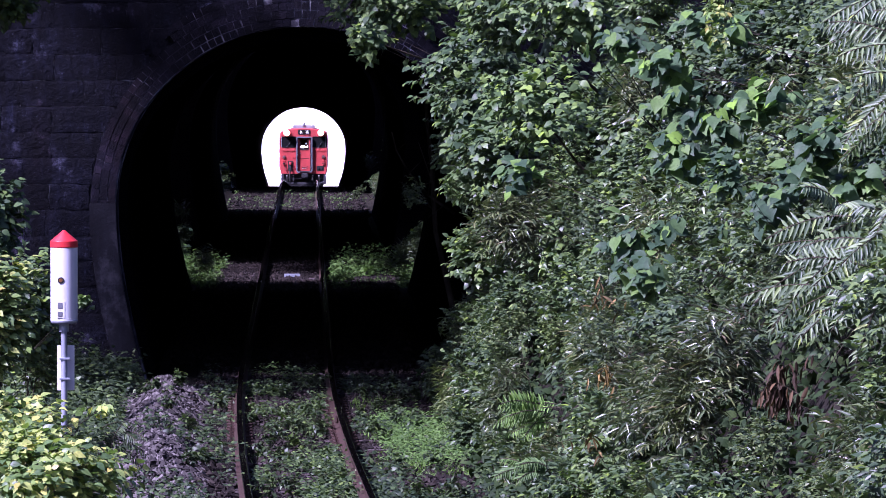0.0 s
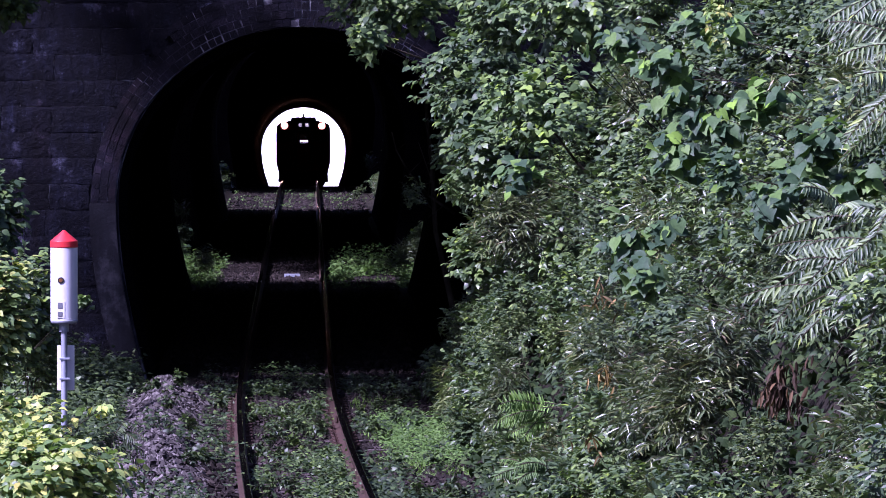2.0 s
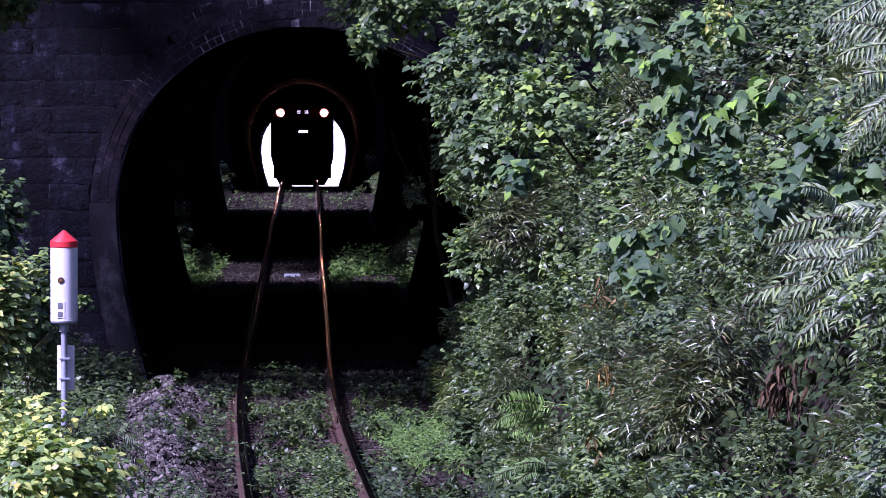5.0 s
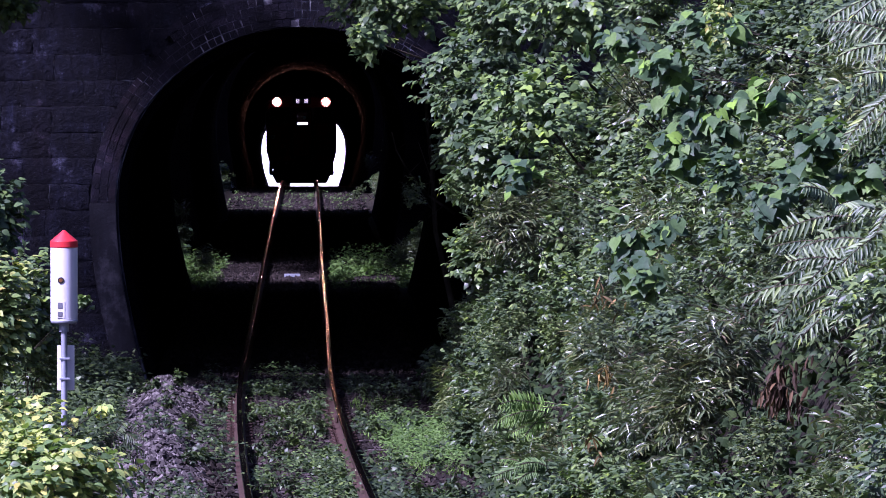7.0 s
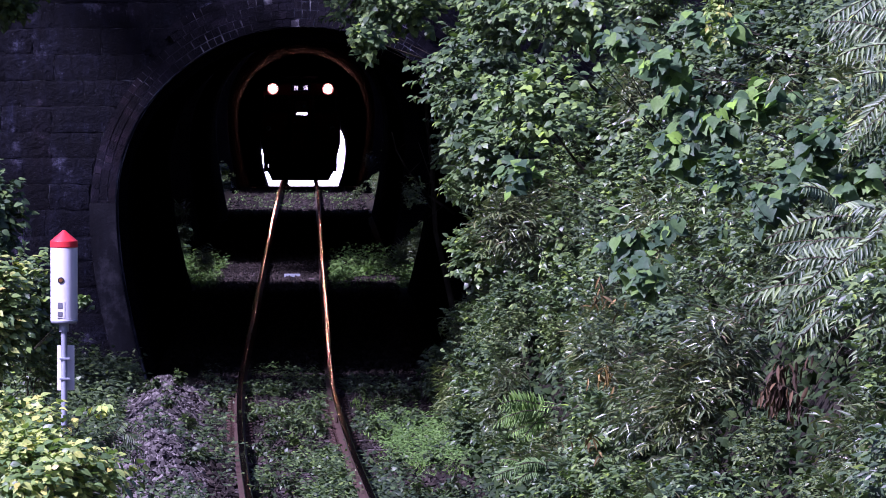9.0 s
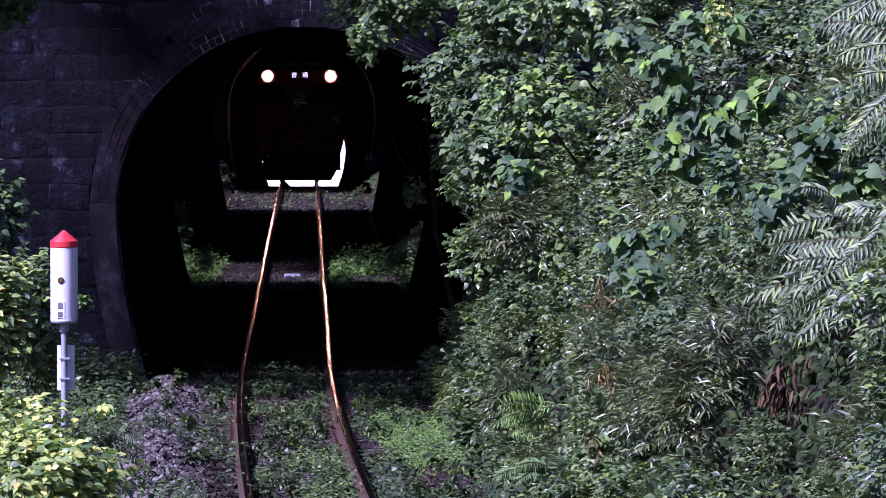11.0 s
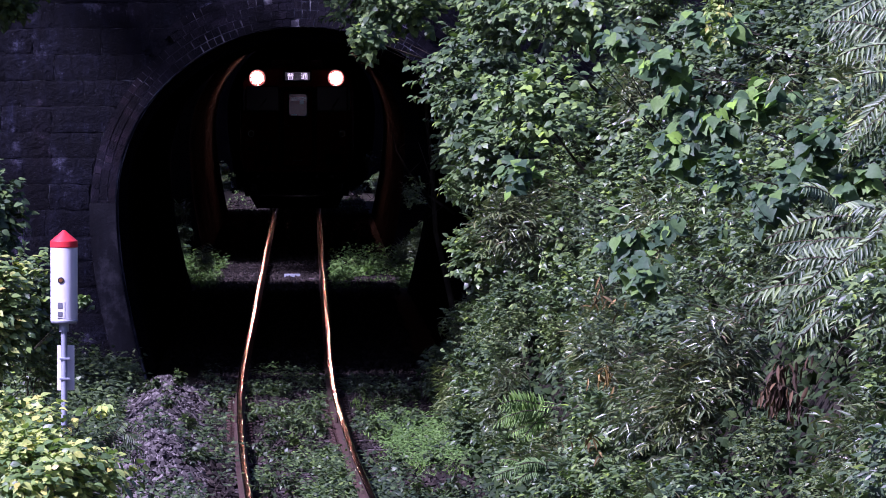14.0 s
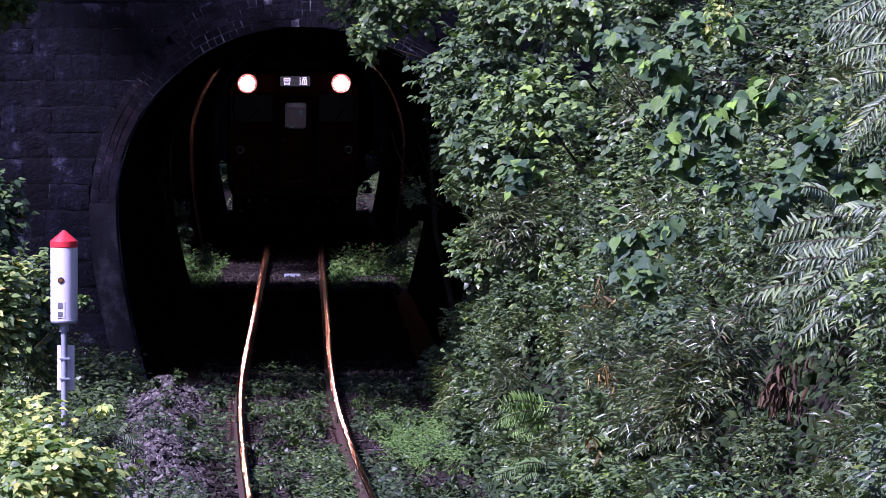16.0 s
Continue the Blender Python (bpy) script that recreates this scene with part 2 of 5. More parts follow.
def rod(a, b, r0, r1=None, seg=10, bm=None):
    own = bmesh.new()
    a, b = Vector(a), Vector(b)
    d = b - a
    m = Matrix.Translation((a + b) / 2) @ d.to_track_quat("Z", "Y").to_matrix().to_4x4()
    bmesh.ops.create_cone(own, cap_ends=True, segments=seg, radius1=r0, radius2=r0 if r1 is None else r1, depth=d.length, matrix=m)
    return merge(bm, own)


def chain(points, r, seg=8):
    bm = None
    for a, b in zip(points, points[1:]):
        bm = rod(a, b, r, None, seg, bm)
    return bm


def raw(name, verts, faces, material, parent=None, label="", smooth_faces=False):
    me = bpy.data.meshes.new(name)
    me.from_pydata([tuple(v) for v in verts], [], faces)
    if smooth_faces:
        me.polygons.foreach_set("use_smooth", [True] * len(me.polygons))
    me.update()
    return link(name, me, material, parent, label)


def loft(name, rings, material, parent=None, label="", closed=True, caps=False, smooth_faces=True):
    n = len(rings[0])
    verts = [p for r in rings for p in r]
    faces = []
    for i in range(len(rings) - 1):
        for j in range(n if closed else n - 1):
            a, b = i * n + j, i * n + (j + 1) % n
            faces.append((a, b, b + n, a + n))
    if caps:
        faces += [tuple(range(n))[::-1], tuple(range((len(rings) - 1) * n, len(rings) * n))]
    return raw(name, verts, faces, material, parent, label, smooth_faces)


def from_arrays(name, verts, tris, material, parent=None, label="", smooth_faces=True):
    me = bpy.data.meshes.new(name)
    nv, nt = len(verts), len(tris)
    me.vertices.add(nv)
    me.vertices.foreach_set("co", np.ascontiguousarray(verts, dtype=np.float32).ravel())
    me.loops.add(nt * 3)
    me.loops.foreach_set("vertex_index", np.ascontiguousarray(tris, dtype=np.int32).ravel())
    me.polygons.add(nt)
    me.polygons.foreach_set("loop_start", np.arange(0, nt * 3, 3, dtype=np.int32))
    me.polygons.foreach_set("loop_total", np.full(nt, 3, dtype=np.int32))
    me.polygons.foreach_set("use_smooth", np.full(nt, smooth_faces))
    me.update(calc_edges=True)
    return link(name, me, material, parent, label)


# ---- leaves: shapes on a unit length, base at 0, tip along y ----
OVATE = (np.array([(0, 0, 0), (-.36, .2, .05), (0, .28, -.02), (.36, .2, .05), (-.4, .48, .04), (0, .55, -.03), (.4, .48, .04), (0, 1, -.16)], float),
         np.array([(0, 2, 1), (0, 3, 2), (1, 2, 5), (1, 5, 4), (2, 3, 6), (2, 6, 5), (4, 5, 7), (5, 6, 7)]))
LANCE = (np.array([(0, 0, 0), (-.4, .2, .04), (-.47, .5, .04), (0, 1, -.14), (.47, .5, .04), (.4, .2, .04), (0, .4, -.03)], float),
         np.array([(6, 1, 0), (6, 2, 1), (6, 3, 2), (6, 4, 3), (6, 5, 4), (6, 0, 5)]))

KITE = (np.array([(0, 0, 0), (-.5, .38, .06), (0, .42, -.02), (.5, .38, .06), (0, 1, -.14)], float),
        np.array([(0, 2, 1), (0, 3, 2), (1, 2, 4), (2, 3, 4)]))

HEART = (np.array([(0, 0, 0), (-.38, .2, .06), (.38, .2, .06), (-.38, .5, .03), (.38, .5, .03), (0, 1, -.18)], float),
         np.array([(0, 2, 1), (1, 2, 4), (1, 4, 3), (3, 4, 5)]))

ROUND = (np.array([(0, 0, -.02), (-.3, .1, .05), (-.44, .38, .05), (-.27, .72, -.03), (0, 1.04, -.18), (.27, .72, -.03), (.44, .38, .05), (.3, .1, .05)], float),
         np.array([(0, 7, 1), (1, 7, 6), (1, 6, 2), (2, 6, 5), (2, 5, 3), (3, 5, 4)]))
BIGLEAF = (np.array([(0, .06, 0), (-.2, -.04, .04), (-.42, .1, .07), (-.5, .32, .07), (-.4, .58, .03), (-.18, .82, -.06), (0, 1.08, -.2), (.18, .82, -.06), (.4, .58, .03), (.5, .32, .07), (.42, .1, .07), (.2, -.04, .04), (0, .35, -.01), (0, .66, -.05)], float),
           np.array([(0, 2, 1), (0, 12, 2), (2, 12, 3), (3, 12, 4), (4, 12, 13), (4, 13, 5), (5, 13, 6), (6, 13, 7), (7, 13, 8), (8, 13, 12), (8, 12, 9), (9, 12, 10), (10, 12, 0), (10, 0, 11)]))


def norm(a):
    return a / np.maximum(np.linalg.norm(a, axis=-1, keepdims=True), 1e-9)


def leaf_arrays(shape, pos, axis, normal, length, ratio):
    """Verts and triangles of many leaves."""
    v, t = shape
    axis = norm(axis)
    side = norm(np.cross(axis, normal))
    up = np.cross(side, axis)
    L = length[:, None, None]
    out = pos[:, None, :] + L * (ratio * v[None, :, 0:1] * side[:, None, :] + v[None, :, 1:2] * axis[:, None, :] + v[None, :, 2:3] * up[:, None, :])
    n = len(pos)
    tris = t[None] + (np.arange(n) * len(v))[:, None, None]
    return out.reshape(-1, 3), tris.reshape(-1, 3)


def stem_arrays(a, b, r):
    """Thin three-sided stems from a to b."""
    d = norm(b - a)
    s = norm(np.cross(d, np.array([0.31, 0.2, 0.93])))
    u = np.cross(d, s)
    ring = [s, -0.5 * s + 0.87 * u, -0.5 * s - 0.87 * u]
    v = np.stack([a + r[:, None] * q for q in ring] + [b + 0.35 * r[:, None] * q for q in ring], 1)
    t = np.array([(0, 1, 4), (0, 4, 3), (1, 2, 5), (1, 5, 4), (2, 0, 3), (2, 3, 5)])
    return v.reshape(-1, 3), (t[None] + (np.arange(len(a)) * 6)[:, None, None]).reshape(-1, 3)


def join_arrays(items):
    vs, ts, o = [], [], 0
    for v, t in items:
        vs.append(v)
        ts.append(t + o)
        o += len(v)
    return np.concatenate(vs), np.concatenate(ts)


def rng_dirs(rng, n, bias):
    d = norm(rng.normal(size=(n, 3)))
    return norm(d + np.array(bias))


def bush(name, at, size, twigs, leaves, length, ratio, shape, leafmat, seed, face=(-0.5, -0.6, 0.45), label="", category="shrub", group="", droop=0.35, inner=0.55, root=None, facing=0.0):
    """A shrub: stems from its root to twig tips spread in a lumpy ellipsoid, a spray of leaves on each twig."""
    rng = np.random.default_rng(seed)
    at, size = np.array(at, float), np.array(size, float)
    ob = tagged(new(name), label, category, group)
    ob.location = at
    d = rng_dirs(rng, twigs, face)
    lobes = rng_dirs(rng, 9, (0, 0, 0.2))
    lump = 0.58 + 0.52 * np.max(np.clip(d @ lobes.T, 0, 1) ** 7, axis=1)
    r = (inner + (1 - inner) * rng.random(twigs) ** 0.6) * lump
    tip = d * size * r[:, None]
    tdir = norm(d * (1, 1, 0.6) + rng.normal(size=d.shape) * 0.35 + (0, 0, 0.15))
    tl = length * (1.4 + 1.4 * rng.random(twigs))
    base = tip - tdir * tl[:, None]
    f = (np.arange(leaves) + 0.6) / leaves
    f = f[None, :] + rng.normal(size=(twigs, leaves)) * 0.06
    pos = base[:, None, :] + tdir[:, None, :] * (tl[:, None] * f)[:, :, None]
    sd = norm(np.cross(tdir, (0.1, 0.2, 1.0)))
    sgn = np.where(np.arange(leaves) % 2 == 0, 1.0, -1.0)[None, :, None]
    ax = sd[:, None, :] * sgn * 0.8 + tdir[:, None, :] * (0.45 + 0.6 * f[:, :, None]) + rng.normal(size=pos.shape) * 0.28
    ax[:, :, 2] -= droop * (0.6 + 0.8 * rng.random((twigs, leaves)))
    nr = (np.array([0, 0, 1.0]) + facing * np.array([-0.45, -0.8, 0.0]) + 0.5 * d + rng.normal(size=d.shape) * 0.3)[:, None, :] + rng.normal(size=pos.shape) * 0.24
    ln = length * (0.62 + 0.6 * rng.random((twigs, leaves)))
    n = twigs * leaves
    v, t = leaf_arrays(shape, pos.reshape(n, 3), ax.reshape(n, 3), nr.reshape(n, 3), ln.reshape(n), ratio)
    tagged(from_arrays("foliage", v, t, leafmat, ob), kind="stuff")
    rt = np.array(root if root is not None else (0.15 * size[0], 0.1, -0.9 * size[2]), float)
    items = [stem_arrays(base, tip, np.full(twigs, 0.0015 + 0.01 * length))]
    nl = max(2, twigs // 60)
    pick = rng.integers(0, twigs, nl)
    items.append(stem_arrays(np.repeat(rt[None], nl, 0) + rng.normal(size=(nl, 3)) * 0.05, base[pick], np.full(nl, 0.003 + 0.003 * size.max())))
    v, t = join_arrays(items)
    tagged(from_arrays("branchwork", v, t, "bark", ob), kind="stuff")
    return ob


# ---- ground: one sheet with the track bed, the cutting's banks and the far land ----
def in_tunnel(y):
    return any(a + 0.4 < y < b - 0.05 for a, b in TUNNELS)


def bank_right(u, y):
    foot = 2.25 + 0.45 * (1 - smooth(66, 84, y))
    h = max(0.0, u - foot) * (2.1 if y < 94.45 else 1.4)
    top = 7.5 + 1.2 * noise.noise((u * 0.2, y * 0.08, 3.0))
    return top - (top * math.exp(-h / top)) if h > 0 else 0.0


def bank_left(u, y):
    if y < 94.45:
        w = max(0.0, -u - 2.3)
        return 1.2 * (1 - math.exp(-w * 0.5)) + 0.25 * max(0.0, w - 6)
    w = max(0.0, -u - 2.0)
    h = w * 1.2
    return 7.5 - 7.5 * math.exp(-h / 7.5)


def ground_z(u, y):
    if y > 411:
        far = smooth(411, 440, y)
        side = max(0.0, abs(u) - 3.0)
        return rz(min(y, 445)) - 0.22 - 0.5 * min(1.0, side * 0.3) * far - 0.06 * min(800.0, max(0.0, y - 445))
    z = rz(y) - 0.2
    if in_tunnel(y):
        shoulder = 0.55 * smooth(1.25, 2.3, abs(u)) * smooth(385, 405, y)
        return z + (9.0 if abs(u) > 2.75 else shoulder)
    z += bank_right(u, y) if u > 0 else bank_left(u, y)
    edge = abs(u)
    z += 0.05 * noise.noise((u * 1.3, y * 0.9, 0.0)) * smooth(0.8, 1.6, edge)
    # heap of old ballast beside the track
    z += 0.36 * math.exp(-((u + 1.45) / 0.36) ** 2) * smooth(66, 72, y) * (1 - smooth(86, 91, y))
    return z


def build_ground():
    ys = [-3000, -600, -120, -40, 0, 20] + list(np.arange(30, 93.5, 0.75)) + [93.9, 94.3, 94.5, 108, 128.9, 129.1] + list(np.arange(130, 146, 1.0)) + [146.3, 146.5, 158, 188.9, 189.1]
    ys += list(np.arange(190.0, 219.0, 1.5)) + [219.8, 220.0, 223, 226, 230, 235, 240, 250, 300, 360, 385, 395, 405, 410.9, 411.1, 414, 420, 430, 440, 445, 470, 520, 640, 900, 1245, 1500, 4500]
    us = [-3000, -600, -150, -60, -30, -18, -12, -9, -7, -6] + list(np.arange(-5.2, -2.9, 0.4)) + [-2.8, -2.7] + list(np.arange(-2.5, 2.6, 0.25)) + [2.7, 2.8] + list(np.arange(3.2, 7, 0.4)) + [8, 10, 13, 18, 30, 60, 150, 600, 3000]
    verts, faces = [], []
    for y in ys:
        for u in us:
            verts.append((cx(max(y, 20)) + u, y, ground_z(u, max(y, 20))))
    n = len(us)
    for i in range(len(ys) - 1):
        for j in range(n - 1):
            a = i * n + j
            faces.append((a, a + 1, a + n + 1, a + n))
    ob = raw("ground", verts, faces, "soil", smooth_faces=True)
    tagged(ob, "dark damp soil of the railway cutting and track bed", "ground", kind="structure")


build_ground()


# ---- tunnels ----
def form(s):
    """Half width at the foot and at the springing, height of the springing, rise of the arch."""
    return (1.80 * s, 2.14 * s, -0.35 + 2.5 * s, 2.2 * s)


def horseshoe(shape, n=28):
    """The opening's outline, from the left foot over the crown to the right foot."""
    foot, half, spring, rise = shape
    pts = []
    for i in range(9):
        f = i / 8
        pts.append((-(foot + (half - foot) * math.sin(f * math.pi / 2)), -0.35 + f * (spring + 0.35)))
    for i in range(1, n):
        a = math.pi - math.pi * i / n
        pts.append((half * math.cos(a), spring + rise * math.sin(a)))
    return pts + [(-x, z) for x, z in pts[8::-1]]


MOUTH = (2.0, 2.42, 2.1, 2.29)  # the first portal; its ring stands wider than the bore behind it
BORE = (1.87, 2.30, 2.1, 2.13)
EXIT = (1.78, 2.38, 2.32, 2.35)  # the far end of the last bore


def offset(y):
    """How far the bore's axis lies to the right of the track's."""
    return 0.08 * (1 - smooth(250, 380, y)) + 0.13 * (1 - smooth(110, 150, y))


def tunnel(index, y0, y1, f0, f1):
    """The lining; courses step in and out by centimetres, added to hide headlight spill."""
    rs = random.Random(60 + index)
    steps = int((y1 - y0) / 0.5)
    wide = (f0[0] + 0.4, f0[1] + 0.4, f0[2], f0[3] + 0.4)
    y0, y1 = y0 + 0.69, y1 - 0.69
    rings = []
    for i in range(-1, steps + 2):
        f = min(1.0, max(0.0, i / steps))
        y = y0 + (y1 - y0) * f
        g = min(1.0, f * 3)
        course = (0.0 if i % 2 else -0.035) + rs.uniform(-0.012, 0.012)
        ring = []
        for x, z in horseshoe(wide if i in (-1, steps + 1) else tuple(a + (b - a) * g for a, b in zip(f0, f1))):
            inset = 1 - (course + rs.uniform(-0.01, 0.01)) / 2.2 if 0 < i < steps else 1.0
            ring.append((cx(y) + offset(y) + x * inset, y, rz(y) + 1.5 + (z - 1.5) * inset))
        rings.append(ring)
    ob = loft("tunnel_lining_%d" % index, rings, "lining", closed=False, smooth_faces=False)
    tagged(ob, "sooty brick lining of the railway tunnel, shade put into its black", "tunnel", kind="structure")
    return ob


def portal(index, y, s, inward, half=16.0, top=7.4, thick=0.7, material="lining"):
    """A facade wall with the bore through it. inward: +1 if the tunnel lies beyond it."""
    prof = horseshoe(s)
    x0, zz = cx(y) + offset(y), rz(y)
    n = len(prof)
    outer = []
    for i, (x, z) in enumerate(prof):
        f = i / (n - 1)
        # outline of a rectangle, swept in step with the arch
        if f < 0.25:
            outer.append((-half, -0.35 + (top + 0.35) * f / 0.25))
        elif f <= 0.75:
            outer.append((-half + 2 * half * (f - 0.25) / 0.5, top))
        else:
            outer.append((half, top - (top + 0.35) * (f - 0.75) / 0.25))
    verts, faces = [], []
    for yy in (y, y + inward * thick):
        verts += [(x0 + x, yy, zz + z) for x, z in prof]
        verts += [(x0 + x, yy, zz + z) for x, z in outer]
    for i in range(n - 1):
        a, b, c, d = i, i + 1, n + i + 1, n + i
        faces += [(a, b, c, d), (2 * n + d, 2 * n + c, 2 * n + b, 2 * n + a), (a + 2 * n, b + 2 * n, b, a), (d, c, c + 2 * n, d + 2 * n)]
    ob = raw("tunnel_portal_%d" % index, verts, faces, material)
    tagged(ob, "sooty stone wall around the tunnel mouth, shade put into its dark tone", "tunnel portal", kind="structure")
    return ob


def hill(index, y0, y1):
    """The hillside over a bore."""
    verts, faces = [], []
    nu, ny = 36, max(8, int((y1 - y0) / 4))
    for j in range(ny + 1):
        y = y0 + (y1 - y0) * j / ny
        f = min(1.0, min(j, ny - j) / ny * 4)
        for i in range(nu + 1):
            u = -45 + 90 * i / nu
            z = 7.2 + f * 6 + abs(u) * 0.12 + 0.8 * noise.noise((u * 0.2, y * 0.15, 7.0 + index))
            verts.append((cx(y) + u, y, rz(y) * 0.5 + z))
    n = nu + 1
    for j in range(ny):
        for i in range(nu):
            a = j * n + i
            faces.append((a, a + 1, a + n + 1, a + n))
    tagged(raw("hillside_%d" % index, verts, faces, "soil", smooth_faces=True), "soil of the hillside over the tunnel", "hillside", kind="structure")


# mouth, bore at both ends, far mouth
SHAPES = [(MOUTH, BORE, BORE, BORE), (form(1.02),) * 4, (form(1.05), form(1.05), EXIT, EXIT)]
portals = []
for i, ((a, b), (near, f0, f1, far)) in enumerate(zip(TUNNELS, SHAPES)):
    tunnel(i + 1, a, b, f0, f1)
    # walls facing the gaps take the lining's black in place of shade
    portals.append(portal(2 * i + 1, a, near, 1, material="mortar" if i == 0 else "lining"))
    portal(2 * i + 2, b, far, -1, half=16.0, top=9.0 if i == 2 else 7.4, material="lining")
    hill(i + 1, a, b)


# ---- track ----
track = tagged(new("railway_track"), "single railway track with worn rusty rails, overgrown with weeds", "railway track")
CROWN = [(x, .153 - x * x / 3.4) for x in (.027, .018, .009, 0.0, -.009, -.018, -.027)]  # gently rounded running surface
RAIL = [(-.063, 0), (.063, 0), (.063, .012), (.012, .03), (.012, .105), (.032, .118), (.0325, .148), *CROWN, (-.0325, .148), (-.032, .118), (-.012, .105), (-.012, .03), (-.063, .012)]


def rail_z(y, seed):
    # low joints every 25 m
    q = (y - 82.0) / 25.0
    near = abs(q - round(q)) * 25.0
    return rz(y) - 0.153 - 0.005 * math.exp(-(near / 1.3) ** 2) + 0.0015 * noise.noise((y * 0.13, seed * 0.7 + 2.35, 0.0))


def build_rails():
    joints = [7 + 25 * i for i in range(19)]
    for side in (-1, 1):
        for a, b in zip(joints, joints[1:]):
            n = 26
            rings = []
            stations = [a + 0.005 + (b - a - 0.01) * i / n for i in range(n + 1)]
            stations = stations[:1] + [stations[0] + 0.015] + stations[1:-1] + [stations[-1] - 0.015] + stations[-1:]
            n = len(stations) - 1
            for y in stations:
                x0 = cx(y) + side * 0.566 + 0.006 * noise.noise((y * 0.11, side * 3.0, 4.0))
                z0 = rail_z(y, side)
                rings.append([(x0 + x, y, z0 + z) for x, z in RAIL])
            ob = loft("rail", rings, "rust", track, closed=True, caps=True, smooth_faces=False)
            ob.data.materials.append(M["steel"])
            m = len(RAIL)
            for idx, p in enumerate(ob.data.polygons):
                if idx < n * m and 6 <= idx % m <= 13:
                    p.material_index = 1
                    p.use_smooth = 7 <= idx % m <= 12
            for off in (-0.05, 0.05):
                y = b
                part("fishplate", box(cx(y) + side * 0.566 + off * 0.6 - 0.012, cx(y) + side * 0.566 + off * 0.6 + 0.012, y - 0.28, y + 0.28, rz(y) - 0.13, rz(y) - 0.05, 0.006), "rust", track)


build_rails()


# ---- train ----
def front_outline(inset=0.0, z_low=0.97):
    """Half outline of the car body seen from the front, mirrored."""
    half = [(1.35, z_low), (1.43, 1.32), (1.45, 1.7), (1.45, 3.1), (1.43, 3.32), (1.36, 3.46), (1.15, 3.56), (0.8, 3.63), (0.4, 3.66), (0.0, 3.67)]
    right = [(x - inset if x > 0 else x, z - (inset if z > 3 else 0)) for x, z in half]
    return right + [(-x, z) for x, z in right[-2::-1]]


def rounded_rect(x0, x1, z0, z1, r, seg=5):
    pts = []
    for cxx, czz, a0 in ((x1 - r, z1 - r, 0), (x0 + r, z1 - r, 90), (x0 + r, z0 + r, 180), (x1 - r, z0 + r, 270)):
        for i in range(seg + 1):
            a = radians(a0 + 90 * i / seg)
            pts.append((cxx + r * math.cos(a), czz + r * math.sin(a)))
    return pts


def slab(name, pts, y0, y1, material, parent, label=""):
    """A flat outline given thickness from y0 to y1."""
    return loft(name, [[(x, y0, z) for x, z in pts], [(x, y1, z) for x, z in pts]], material, parent, label, True, True, False)


def ring_frame(name, outer, inner, y0, y1, material, parent, label=""):
    rings = [[(x, y0, z) for x, z in inner], [(x, y0, z) for x, z in outer], [(x, y1, z) for x, z in outer], [(x, y1, z) for x, z in inner], [(x, y0, z) for x, z in inner]]
    return loft(name, rings, material, parent, label, True, False, False)


def lettering(name, text, at, size, material, parent, label=""):
    """Upright writing that faces towards -y, centred on its place, as a mesh."""
    cu = bpy.data.curves.new(name, "FONT")
    cu.body, cu.size, cu.extrude, cu.resolution_u = text, size, 0.002, 2
    ob = new(name, cu)
    bpy.context.view_layer.update()
    me = bpy.data.meshes.new_from_object(ob.evaluated_get(bpy.context.evaluated_depsgraph_get()))
    bpy.data.objects.remove(ob)
    bpy.data.curves.remove(cu)
    me.materials.clear()
    xs, ys = [v.co.x for v in me.vertices], [v.co.y for v in me.vertices]
    me.transform(Matrix.Translation((-(min(xs) + max(xs)) / 2, -(min(ys) + max(ys)) / 2, 0)))
    return link(name, me, material, parent, label, Matrix.Translation(at) @ Matrix.Rotation(math.pi / 2, 4, "X"))


